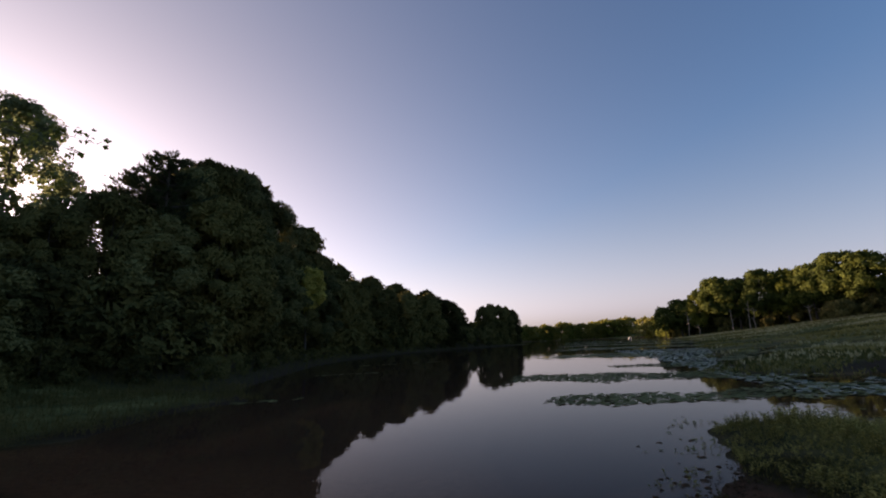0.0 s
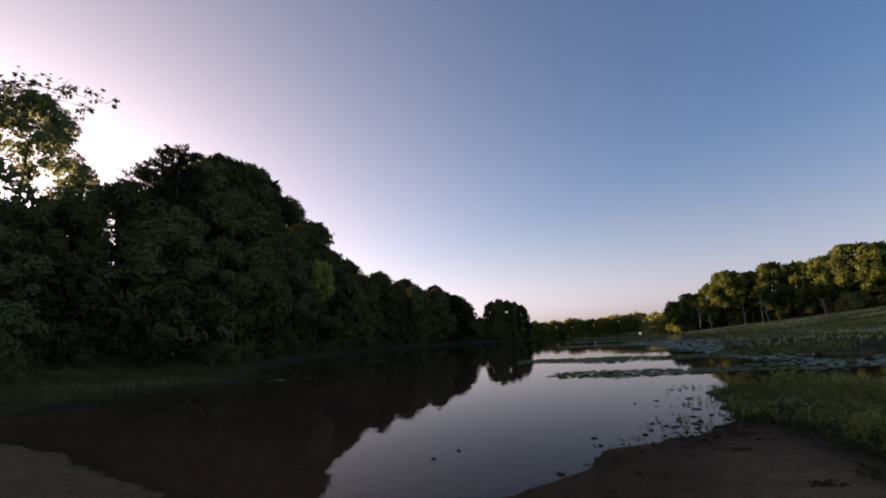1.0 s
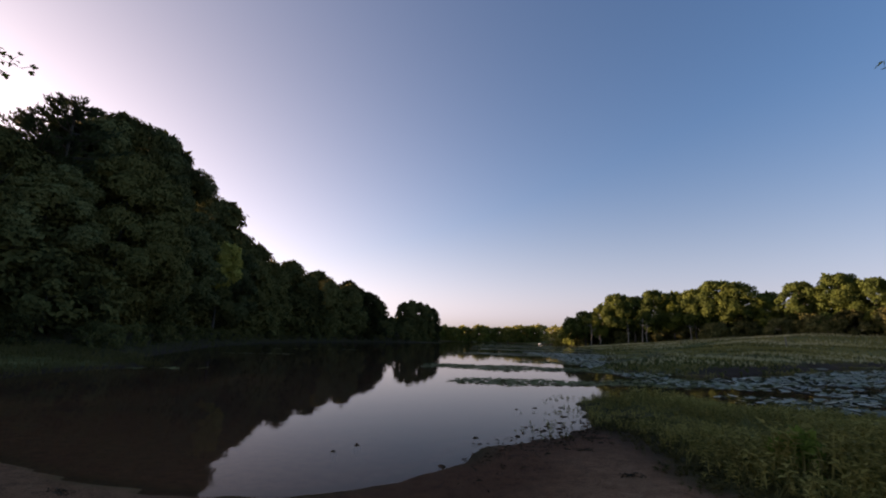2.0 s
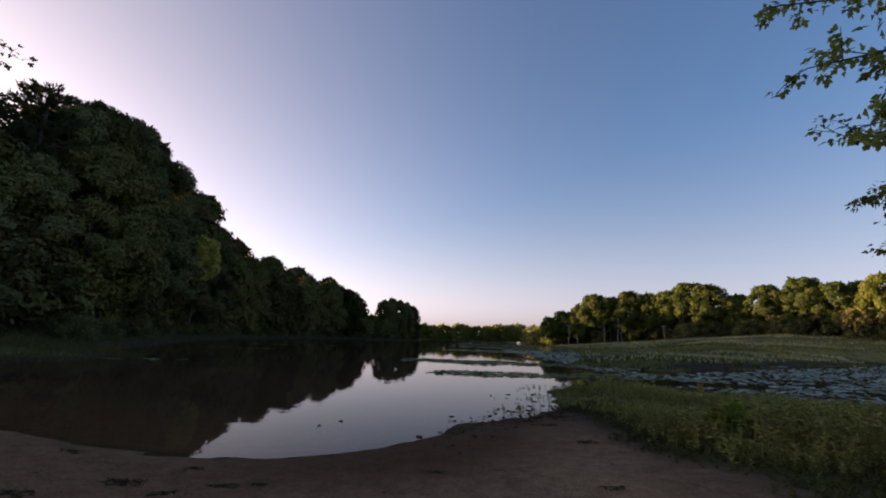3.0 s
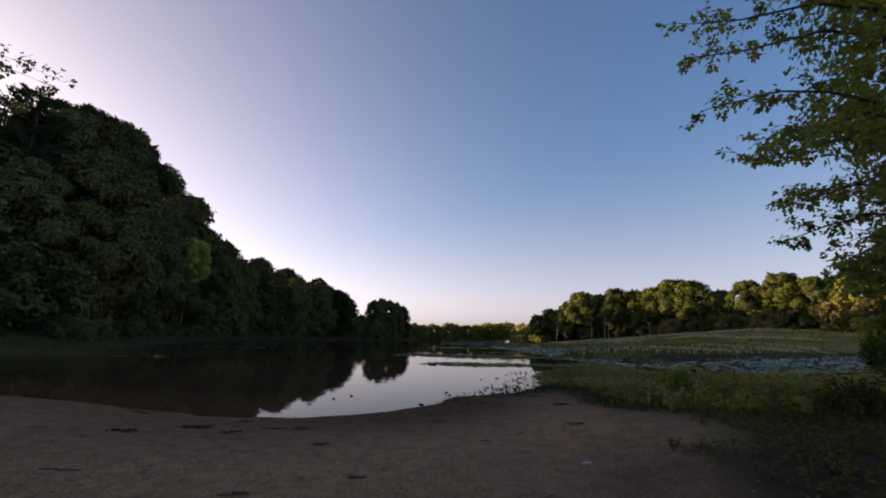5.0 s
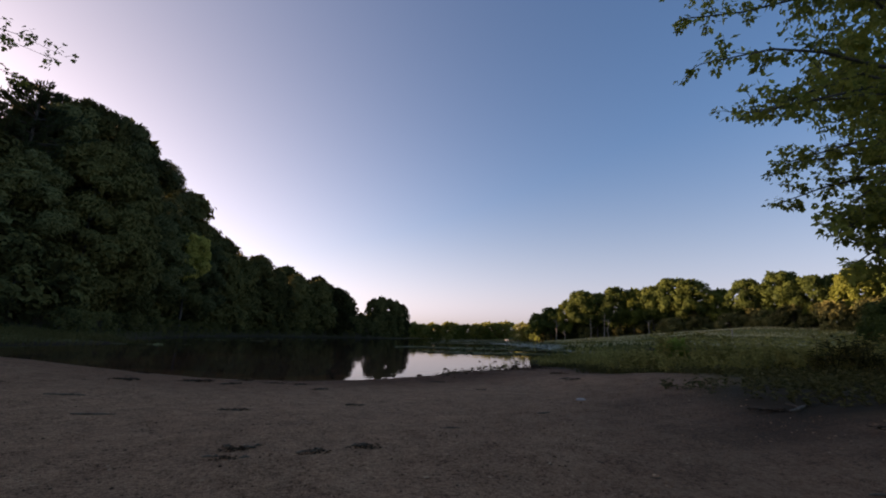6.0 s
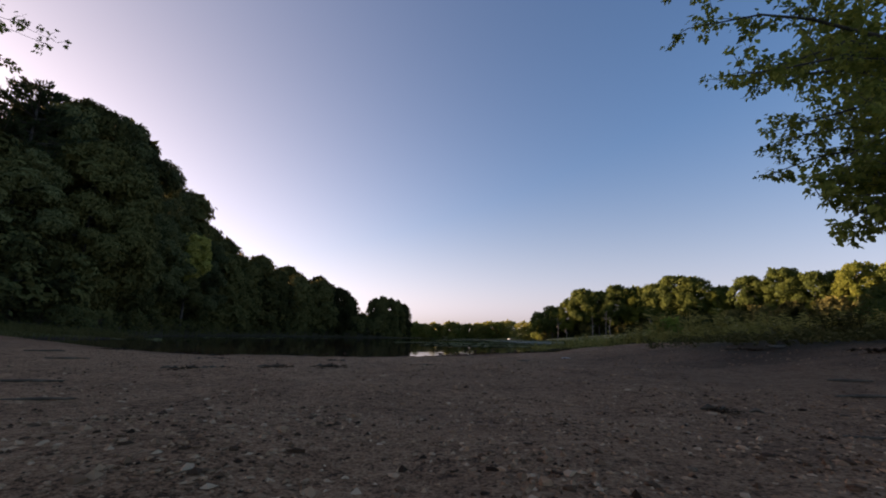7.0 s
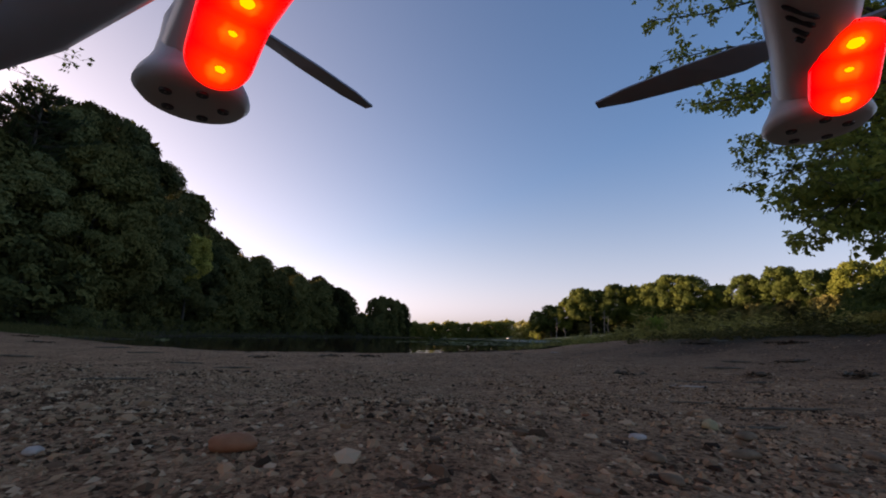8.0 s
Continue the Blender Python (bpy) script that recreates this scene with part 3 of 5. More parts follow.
for back, tall in ((4.0, 1.8), (9.0, 6.0)):
    left_over = 0.0
    for q, w in zip(line, line[1:]):
        ln = float(np.linalg.norm(w - q))
        out = np.array([-(w - q)[1], (w - q)[0]]) / ln
        s = left_over
        while s < ln:
            c = q + (w - q) * s / ln + out * back
            SHRUBS.append((c[0], c[1], z_at(c[0], c[1]) + tall))
            s += 3.8 + 0.02 * c[1]
        left_over = s - ln
grove([(s, 5) for s in sh], SHRUBS, 9)
retire(*lt, *lm, *lf, *lr, gold, light, pine, *sh)

RIGHT_LABEL = "green oak with a sunlit crown on the far meadow edge"
rt = [broadleaf("meadow_tree", 41 + i, 20, 6.6, (6.0, 4.5, 5.0, 6.5)[i], 58, 135, 0.62, (M_OAK, M_OAK, M_GOLD, M_OAK)[i], 0.34, RIGHT_LABEL, "trees behind the marsh", 0.92) for i in range(4)]
KR = [(t, 20) for t in rt]
RIGHT_FRONT = [(41, 187, 12), (46, 184, 14.5), (51, 181, 16), (57, 178, 21), (62, 174, 20), (68, 170, 22), (73, 166, 21), (78, 161, 21.5),
               (83, 156, 24), (87, 151, 23), (92, 146, 18), (97, 138, 21.5), (102, 130, 23), (105, 123, 21), (109, 114, 22), (113, 104, 22)]
RIGHT_BACK = [(50, 192, 14), (60, 186, 18), (70, 180, 20), (80, 171, 21), (90, 162, 21), (97, 152, 20), (105, 145, 21.5), (110, 136, 22),
              (115, 126, 22), (120, 115, 23), (122, 102, 24), (126, 90, 24), (118, 94, 23), (122, 80, 24), (130, 66, 25), (124, 54, 24)]
RIGHT_LOW = [(53, 184, 9), (64, 178, 9), (74, 171, 10), (84, 160, 11), (90, 150, 11), (94, 142, 11), (96, 128, 12), (101, 119, 12), (106, 109, 13), (110, 98, 13)]
grove(KR, RIGHT_FRONT, 4)
grove(KR[::-1], RIGHT_BACK, 5)
grove(KR[1:], RIGHT_LOW, 6)
ms = broadleaf("meadow_shrub", 51, 6, 5.0, 0.0, 26, 90, 0.55, M_LEFT, 0.12, "low green thicket at the foot of the meadow trees", "shrubs behind the marsh")
MEADOW_SHRUBS = [(43, 184, 5), (49, 178, 6), (55, 173, 6), (61, 168, 6), (67, 163, 6.5), (73, 158, 7), (79, 151, 8), (85, 144, 8), (90, 137, 9), (95, 130, 10),
                 (99, 123, 10.5), (103, 115, 11), (107, 107, 11.5), (111, 98, 12), (114, 88, 12), (116, 76, 12), (88, 152, 11), (99, 137, 12), (72, 168, 9), (58, 180, 8)]
grove([(ms, 6)], [(x + 5, y + 7, h + 2.5) if x < 78 else (x, y, h + 1.5) for x, y, h in MEADOW_SHRUBS], 10)
grove([(ms, 6)], [(x + 10, y + 11, h + 4.5) for x, y, h in MEADOW_SHRUBS[:16]], 12)
retire(*rt, ms)

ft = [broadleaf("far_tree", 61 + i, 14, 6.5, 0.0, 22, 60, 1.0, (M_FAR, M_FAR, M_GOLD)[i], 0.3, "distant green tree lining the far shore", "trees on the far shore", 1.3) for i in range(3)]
rngf = random.Random(8)
for i in range(46):
    x = -75 + i * 3.6 + rngf.uniform(-1, 1)
    y = 326 - abs(x) * 0.1 + rngf.uniform(-3, 8)
    if x > 55:
        y = 300 - (x - 55) * 2.0
    s = (9.5 + 3.0 * (x + 75) / 160 + rngf.uniform(-1.0, 1.2)) / 14
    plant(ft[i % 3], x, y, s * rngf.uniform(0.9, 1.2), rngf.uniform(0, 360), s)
for i in range(16):
    x, y = 44 + i * 1.6 + rngf.uniform(-1, 1), 205 + i * 5.5
    s = (9.5 + rngf.uniform(-1, 2)) / 14
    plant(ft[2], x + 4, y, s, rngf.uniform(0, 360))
retire(*ft)


# ---- the overhanging maple beside the beach, and the one whose spray hangs over the water ----
LOBES = np.array([(0, 0), (-0.28, 0.10), (-0.5, 0.42), (-0.22, 0.5), (-0.2, 0.8), (0, 1.0), (0.2, 0.8), (0.22, 0.5), (0.5, 0.42), (0.28, 0.10)])


def lobed_arrays(p, d, n, size):
    """Five-lobed leaves."""
    d = unit(d)
    side = unit(np.cross(d, n))
    up = np.cross(side, d)
    s = np.reshape(size, (-1, 1, 1))
    v = p[:, None] + s * (LOBES[None, :, 0:1] * side[:, None] + LOBES[None, :, 1:2] * d[:, None] + (0.12 * np.abs(LOBES[None, :, 0:1]) - 0.18 * LOBES[None, :, 1:2] ** 2) * up[:, None])
    k = len(LOBES)
    i = np.arange(len(p))[:, None] * k
    f = np.concatenate([i + np.array([[0, j, j + 1]]) for j in range(1, k - 1)], 1).reshape(-1, 3)
    return v.reshape(-1, 3), f


def limb(rng, a, b, r0, twigs, leaves, size, droop=0.12):
    """A limb from a to b with side twigs and leaves: wood and leaf arrays."""
    a, b = np.array(a, float), np.array(b, float)
    ln = np.linalg.norm(b - a)
    t = np.linspace(0, 1, 7)[:, None]
    bow = np.sin(t * math.pi) * ln * droop * np.array([[0, 0, 1.0]]) + np.sin(t * 7 + rng.uniform(0, 6)) * 0.03 * ln * rng.normal(size=(1, 3)) * t * (1 - t) * 3
    c = a + (b - a) * t + bow
    wood, leaf = [tube(c, r0 * (1 - 0.9 * t[:, 0]), 5)], []
    way = unit((b - a)[None])[0]
    for i in range(twigs):
        s = 0.35 + 0.65 * (i + rng.uniform(0, 1)) / twigs
        q = np.array([np.interp(s, t[:, 0], c[:, j]) for j in range(3)])
        w = unit((way * 0.7 + rand_dirs(rng, 1)[0] * np.array([1, 1, 0.7]))[None])[0]
        tl = rng.uniform(0.22, 0.6) * (1.15 - 0.6 * s)
        e = q + w * tl
        wood.append(tube([q, (q + e) / 2 + np.array([0, 0, 0.03]), e], [0.006, 0.004, 0.002], 3))
        m = leaves
        u = rng.uniform(0.15, 1.05, (m, 1))
        pp = q + (e - q) * u + rng.normal(0, 0.025, (m, 3))
        dd = w[None] * 0.5 + rand_dirs(rng, m) * 0.8 + np.array([[0, 0, -0.35]])
        nn = np.array([[0, 0, 1.0]]) + rand_dirs(rng, m) * 0.7
        leaf.append(lobed_arrays(pp + unit(dd) * 0.03, dd, nn, size * rng.uniform(0.6, 1.2, m)))
    return wood, leaf


def overhanging_maple(x, y, H, girth, limbs, label, seed, twigs=16, leaves=11, size=0.1, crown=None, thick=0.045):
    rng = np.random.RandomState(seed)
    z0 = z_at(x, y)
    tree = tagged(new("maple_tree"), label, "tree")
    tree.location = (x, y, z0)
    base = np.array([x, y, z0])
    wood = [tube([(0, 0, -0.3), (0.05, 0, H * 0.3), (-0.1, 0.1, H * 0.65), (0, 0, H)], [girth * 1.3, girth, girth * 0.6, 0.03], 9)]
    leaf = []
    for h, tip in limbs:
        w, l = limb(rng, (0, 0, h), np.array(tip) - base, thick, twigs, leaves, size)
        wood += w
        leaf += l
    part("trunk", mesh_of("trunk", *join(*wood), M_BARK, True), tree)
    if crown:
        v, f = crown_arrays(rng, *crown)
        leaf.append((v, f))
    part("crown", mesh_of("crown", *join(*leaf), M_MAPLE), tree)
    return tree


MAPLE_LIMBS = [(3.0, (2.62, 5.93, 3.46)), (2.5, (2.95, 5.85, 2.87)), (1.9, (4.25, 7.2, 2.42)), (1.3, (3.5, 5.75, 1.62)), (3.6, (2.7, 6.3, 4.3)),
               (4.0, (2.9, 6.6, 5.0)), (2.6, (4.2, 6.0, 3.2)), (3.1, (4.5, 7.6, 3.9)), (1.8, (4.6, 5.6, 2.1)), (2.2, (5.0, 6.6, 2.8)), (1.5, (4.3, 5.4, 1.75)),
               (2.7, (5.2, 8.4, 3.3)), (2.0, (5.7, 5.2, 2.6)), (1.2, (5.2, 6.4, 1.5)), (3.3, (3.8, 5.6, 4.0)), (4.5, (4.2, 6.4, 5.4)), (3.0, (3.3, 6.4, 3.1)),
               (2.4, (3.9, 6.6, 2.7)), (1.6, (4.2, 6.2, 2.0)), (2.9, (5.4, 6.0, 3.6)), (1.0, (3.85, 5.9, 1.4)), (1.0, (5.0, 5.4, 1.45)), (1.4, (4.0, 6.0, 1.9)), (2.0, (4.0, 5.7, 2.5)), (1.6, (4.4, 6.3, 1.75)), (1.8, (4.75, 6.9, 2.0)), (1.4, (5.0, 6.5, 1.6)), (2.3, (4.9, 6.8, 2.4)), (2.6, (4.5, 6.2, 2.9)), (1.7, (5.6, 6.6, 2.0)), (1.5, (5.3, 6.0, 1.85)), (1.9, (5.4, 6.2, 2.3)), (1.5, (3.66, 5.79, 1.37)), (1.6, (3.82, 5.63, 1.5)), (1.4, (3.97, 5.54, 1.3)), (1.5, (4.1, 5.5, 1.42)), (1.3, (4.3, 5.6, 1.25)), (1.7, (4.01, 5.39, 1.65)), (1.8, (3.86, 5.49, 1.8)), (1.9, (4.2, 5.4, 1.8)), (2.1, (3.7, 5.7, 1.95))]
overhanging_maple(7.9, 7.2, 8.5, 0.17, MAPLE_LIMBS, "green maple with leafy branches overhanging the sandy beach", 71, 26, 22, 0.066, (8.5, 2.8, 2.9, 40, 220, 0.12))
shore_shrub = broadleaf("waterside_shrub", 75, 1.5, 0.8, 0.05, 24, 120, 0.08, M_HERB, 0.02, "dense dark green shrub among the waterside herbs", "waterside shrubs")
for x, y, s, turn in ((6.3, 7.6, 0.3, 0), (7.4, 8.6, 0.42, 80), (8.2, 9.8, 0.45, 230), (5.3, 8.2, 0.24, 20), (6.0, 8.4, 0.3, 110), (4.6, 8.7, 0.24, 45), (7.3, 7.2, 0.5, 330), (3.4, 8.3, 0.2, 200), (4.3, 7.4, 0.2, 260)):
    plant(shore_shrub, x, y, s, turn)
fresh_bush = broadleaf("waterside_shrub", 76, 1.5, 0.7, 0.02, 26, 130, 0.15, M_FRESH, 0.02, "bright green bush standing out among the waterside herbs", "waterside shrubs")
plant(fresh_bush, 3.95, 9.35, 0.38, 300)
retire(fresh_bush)
retire(shore_shrub)
thicket = broadleaf("waterside_shrub", 77, 2.4, 1.5, 0.0, 34, 150, 0.13, M_OAK, 0.03, "tall dark green bush at the head of the inlet", "bushes at the inlet")
for x, y, s, turn in ((11.3, 12.5, 0.62, 0), (13.0, 13.7, 0.85, 70), (9.9, 11.2, 0.42, 140), (13.9, 13.0, 1.1, 200), (9.0, 10.4, 0.3, 300), (12.3, 12.1, 0.9, 250)):
    plant(thicket, x, y, s, turn)
retire(thicket)
SPRAY_LIMBS = [(5.3, (-6.96, 8.95, 5.35)), (5.6, (-7.3, 9.4, 5.75)), (5.0, (-7.9, 9.3, 5.2))]
overhanging_maple(-12.0, 8.2, 9.0, 0.2, SPRAY_LIMBS, "maple whose thin leafy spray hangs out over the water", 72, 20, 8, 0.085, None, 0.02)

# ---- herbs, marsh grass and lily pads ----


def scatter(rng, n, x0, x1, y0, y1, chance):
    """Points strewn over a box, kept by the chance that the plan gives them there."""
    x, y = rng.uniform(x0, x1, n), rng.uniform(y0, y1, n)
    keep = rng.uniform(0, 1, n) < chance(x, y)
    return x[keep], y[keep]


def herb_arrays(rng, x, y, h, per=11, wide=0.42):
    """Leafy stems of height h standing on the ground."""
    n = len(x)
    base = np.column_stack([x, y, height(x, y) - 0.01])
    lean = rng.normal(0, 0.22, (n, 3)) * np.array([[1, 1, 0]])
    stem = unit(np.array([[0, 0, 1.0]]) + lean) * np.reshape(h, (-1, 1))
    k = np.repeat(np.arange(n), per)
    t = np.tile(np.linspace(0.18, 1.0, per), n)[:, None] * rng.uniform(0.9, 1.05, (n * per, 1))
    a = rng.uniform(0, 6.283, n * per)
    out = np.column_stack([np.cos(a), np.sin(a), rng.uniform(-0.2, 0.8, n * per)])
    L = np.asarray(h)[k] * rng.uniform(0.1, 0.22, n * per) + 0.03
    leaves = leaf_arrays(base[k] + stem[k] * t, out, np.array([[0, 0, 1.0]]) + 0.3 * rand_dirs(rng, n * per), L, L * wide)
    stems = leaf_arrays(base, stem, rand_dirs(rng, n), np.asarray(h), np.full(n, 0.006))
    return join(leaves, stems)


def blade_arrays(rng, x, y, h, per=4, width=0.012, z=None):
    n = len(x) * per
    k = np.repeat(np.arange(len(x)), per)
    zz = height(x, y) if z is None else z
    base = np.column_stack([x, y, zz - 0.01])[k] + rng.normal(0, 0.03, (n, 3)) * np.array([[1, 1, 0]])
    way = np.array([[0, 0, 1.0]]) + rng.normal(0, 0.35, (n, 3)) * np.array([[1, 1, 0]])
    L = np.asarray(h)[k] * rng.uniform(0.5, 1.1, n)
    return leaf_arrays(base, way, rand_dirs(rng, n), L, width * rng.uniform(0.6, 1.4, n) * (1 + L))


def strewn(name, arrays, mat, label, category):
    return tagged(new(name, mesh_of(name, *arrays, mat)), label, category, kind="stuff")


rng = np.random.RandomState(5)


def herb_chance(x, y):
    land = signed(POND, x, y)
    off = signed(BEACH, x, y) + 0.25 * wave(x, y, 0.6, 3)
    return (0.35 + 0.65 * step(wave(x, y, 1.0, 34), -0.6, 0.0)) * (0.25 + 0.75 * step(y + 0.3 * wave(x, y, 0.7, 33), 6.7, 7.6)) * step(off, 0.15, 1.2) * (land > 0.05) * np.clip(1.25 - 0.03 * np.hypot(x, y - 6), 0.2, 1)


def herb_height(x, y):
    tall = (0.2 + 0.12 * wave(x, y, 0.4, 17)) * step(x, 3.6, 5.0) * (1 - step(y, 9, 11.5)) * step(y, 7.4, 8.4)
    tuft = 0.2 * np.exp(-((x - 3.85) ** 2 + (y - 9.3) ** 2) / 0.35) + 0.25 * np.exp(-((x - 5.4) ** 2 + (y - 17.2) ** 2) / 1.0)
    low = 1 - 0.74 * (1 - step(y, 6.8, 7.8))
    mound = 0.15 * np.maximum(wave(x, y, 0.9, 19), 0) + 0.05 * wave(x, y, 2.0, 20)
    return (0.25 + tall + tuft + mound + 0.15 * wave(x, y, 0.35, 9)) * low * (1 - 0.3 * step(y, 10.5, 13.5))


hx, hy = scatter(rng, 19000, 1.6, 15, 2.5, 18.6, herb_chance)
hh = np.maximum(herb_height(hx, hy), 0.08) * rng.uniform(0.55, 1.15, len(hx))
# herbs near the maple take a darker leaf colour in place of its shade
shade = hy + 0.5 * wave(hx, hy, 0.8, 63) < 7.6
strewn("waterside_herbs", herb_arrays(rng, hx[shade], hy[shade], hh[shade]), M_BANK, "low brownish green herbs beside the sand, coloured darker for maple shade", "herbs")
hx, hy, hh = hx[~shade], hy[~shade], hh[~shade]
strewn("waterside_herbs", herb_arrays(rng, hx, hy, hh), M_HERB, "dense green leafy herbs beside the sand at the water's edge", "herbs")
gx, gy = scatter(rng, 16000, 1.6, 12, 2.0, 20.5, herb_chance)
strewn("edge_grass", blade_arrays(rng, gx, gy, np.maximum(herb_height(gx, gy), 0.08) * 0.62, 4, 0.008), M_MARSH, "thin green grass mixed among the waterside herbs", "grass")
lx, ly = scatter(rng, 13000, 1.2, 7, 2.6, 14, lambda x, y: step(signed(BEACH, x, y) + 0.35 * wave(x, y, 0.9, 36), -0.3, 0.5) * 0.8 * (1 - step(signed(BEACH, x, y), 1.2, 2.0) * step(y, 7, 8)) * (signed(POND, x, y) > 0.1))
strewn("ground_ivy", herb_arrays(rng, lx, ly, rng.uniform(0.04, 0.1, len(lx)), 7, 0.6), M_BANK, "low brownish green creepers over the dark soil", "herbs")
ex, ey = scatter(rng, 2600, 0.9, 4.2, 11.5, 19.5, lambda x, y: (np.abs(signed(POND, x, y) + 0.45) < 0.5) * step(wave(x, y, 0.8, 27), -0.1, 0.6) * 0.22)
strewn("water_plants", herb_arrays(rng, ex, ey, rng.uniform(0.07, 0.16, len(ex)), 8, 0.6), M_HERB, "sparse green shoots standing in the shallows off the herb bank", "herbs")
hx, hy = scatter(rng, 15000, -34, -13.5, 11.5, 30, lambda x, y: (signed(POND, x, y) + 0.7 * wave(x, y, 0.25, 28) > -0.4) * (0.35 + 0.65 * step(wave(x, y, 0.3, 29), -0.5, 0.3)))
strewn("bank_herbs", herb_arrays(rng, hx, hy, 0.36 * rng.uniform(0.4, 1.2, len(hx)), 6, 0.45), M_BANK, "low green plants matting the shaded bank", "herbs")

hx, hy = scatter(rng, 13000, -48, -8, 28, 185, lambda x, y: 1.0 * (np.abs(signed(POND, x, y) - 1.5) < 2.2))
strewn("bank_herbs", herb_arrays(rng, hx, hy, 0.55 * rng.uniform(0.4, 1.2, len(hx)), 7, 0.5), M_LEFT, "rank dark growth fringing the shaded shore", "herbs")


def marsh_chance(x, y):
    d = signed(POND, x, y)
    return (d > -1.5) * step(wave(x, y, 0.06, 13) + 0.5 * step(d, 0, 3), -0.35, 0.3) * (x > 7) * (1 - channel(x, y))


mx, my = scatter(rng, 26000, 7, 60, 28, 110, marsh_chance)
strewn("marsh_grass", blade_arrays(rng, mx, my, 0.22 + 0.09 * wave(mx, my, 0.1, 14), 3, 0.05), M_MARSH, "green marsh grass covering the wet meadow", "grass")
mx, my = scatter(rng, 12000, 20, 115, 60, 175, lambda x, y: (signed(POND, x, y) > 0) * (1 - channel(x, y)))
strewn("meadow_grass", blade_arrays(rng, mx, my, 0.36 + 0.14 * wave(mx, my, 0.06, 15), 3, 0.14), M_MARSH, "taller grass on the rising meadow below the trees", "grass")


mx, my = scatter(rng, 22000, 9, 80, 31, 150, lambda x, y: (signed(POND, x, y) > -0.5) * step(streak(x, y, 56), 0.1, 0.4) * (1 - channel(x, y)))
strewn("rushes", blade_arrays(rng, mx, my, 0.36 + 0.12 * wave(mx, my, 0.1, 16), 3, 0.08), M_RUSH, "dark green rushes in long bands across the marsh", "rushes")


def dry_chance(x, y):
    return (signed(POND, x, y) > 0.5) * 0.8 * step(streak(x, y, 57) + 0.7 * wave(x, y, 0.035, 54), 0.0, 0.7) * (1 - channel(x, y))


mx, my = scatter(rng, 42000, 9, 112, 31, 165, dry_chance)
strewn("dry_grass", blade_arrays(rng, mx, my, 0.3 + 0.002 * np.hypot(mx, my), 3, 0.07), M_DRY, "streaks of pale dry grass across the wet meadow", "grass")


def pad_arrays(rng, x, y, r, tip=0.09):
    """Notched floating leaves, a little tilted, some with a raised rim."""
    n, k = len(x), 8
    a = np.linspace(0.25, 2 * math.pi - 0.25, k)[None] + rng.uniform(0, 6.283, (n, 1))
    R = np.reshape(r, (-1, 1)) * rng.uniform(0.85, 1.1, (n, k))
    tilt = rng.normal(0, tip, (n, 2))
    dx, dy = R * np.cos(a), R * np.sin(a)
    z = 0.012 + 0.01 * rng.uniform(0, 1, (n, 1)) + np.maximum(dx * tilt[:, :1] + dy * tilt[:, 1:], -0.004)
    v = np.concatenate([np.column_stack([x, y, np.full(n, 0.012)])[:, None], np.stack([x[:, None] + dx, y[:, None] + dy, z], 2)], 1)
    i = np.arange(n)[:, None] * (k + 1)
    f = np.concatenate([i + np.array([[0, j, j + 1]]) for j in range(1, k)], 1).reshape(-1, 3)
    return v.reshape(-1, 3), f


def band(x, y, x0, y0, x1, y1, w):
    """1 along a drift of pads from one point to another, of half width w."""
    s = np.clip(((x - x0) * (x1 - x0) + (y - y0) * (y1 - y0)) / ((x1 - x0) ** 2 + (y1 - y0) ** 2), 0, 1)
    d = np.hypot(x - x0 - s * (x1 - x0), y - y0 - s * (y1 - y0)) + 0.35 * w * wave(x, y, 0.25, 21)
    return 1 - step(d, w * 0.5, w)


def near_pads(x, y):
    wet = signed(POND, x, y) < 0.2
    drift = np.maximum(band(x, y, 0.4, 22.2, 8.5, 23.8, 1.7), band(x, y, -1.5, 31.5, 10, 32, 3.0))
    drift = np.maximum(drift, band(x, y, 5, 40, 12, 41, 2.0) * 0.8)
    drift = np.maximum(drift, 0.85 * step(wave(x, y, 0.09, 22), -1.3, -0.3) * step(x, 7.5, 10) * (1 - step(y, 74, 76)))
    drift = np.maximum(drift, 0.05 * band(x, y, 2.2, 15.0, 3.0, 19, 0.8))
    clear = 1 - np.maximum(band(x, y, 12, 28.5, 37, 49, 2.0), band(x, y, 37, 49, 60, 68, 3.0))
    clear *= 1 - np.maximum(band(x, y, 3.0, 19.4, 7.5, 20.6, 1.7), band(x, y, 7.5, 20.6, 12, 21.4, 1.7))
    return drift * wet * clear


def far_pads(x, y):
    wet = signed(POND, x, y) < 0.3
    rows = step(np.sin(y * 0.23 + 0.5 * wave(x, y, 0.03, 24)) + 0.4 * wave(x, y, 0.05, 23), -0.25, 0.25)
    return wet * rows * step(x - 0.05 * (y - 60), -4, 4) * step(y, 44, 60) * (1 - 0.5 * step(y, 150, 200))


px, py = scatter(rng, 6000, -3, 12, 14, 60, near_pads)
qx, qy = scatter(rng, 16000, -3, 12, 14, 43, near_pads)
px, py = np.concatenate([px, qx]), np.concatenate([py, qy])
strewn("lily_pads", pad_arrays(rng, px, py, rng.uniform(0.06, 0.14, len(px)) * (0.45 + 0.55 * step(py, 19, 21))), M_PAD, "drifts of pale green lily pads floating on the pond", "lily pads")
px, py = scatter(rng, 60000, 8, 76, 13, 74, lambda x, y: 0.9 * near_pads(x, y) * (x > 8))
strewn("lily_pads", pad_arrays(rng, px, py, rng.uniform(0.1, 0.22, len(px)), 0.2), M_WAX, "crowded glossy lily pads filling the inlet", "lily pads")
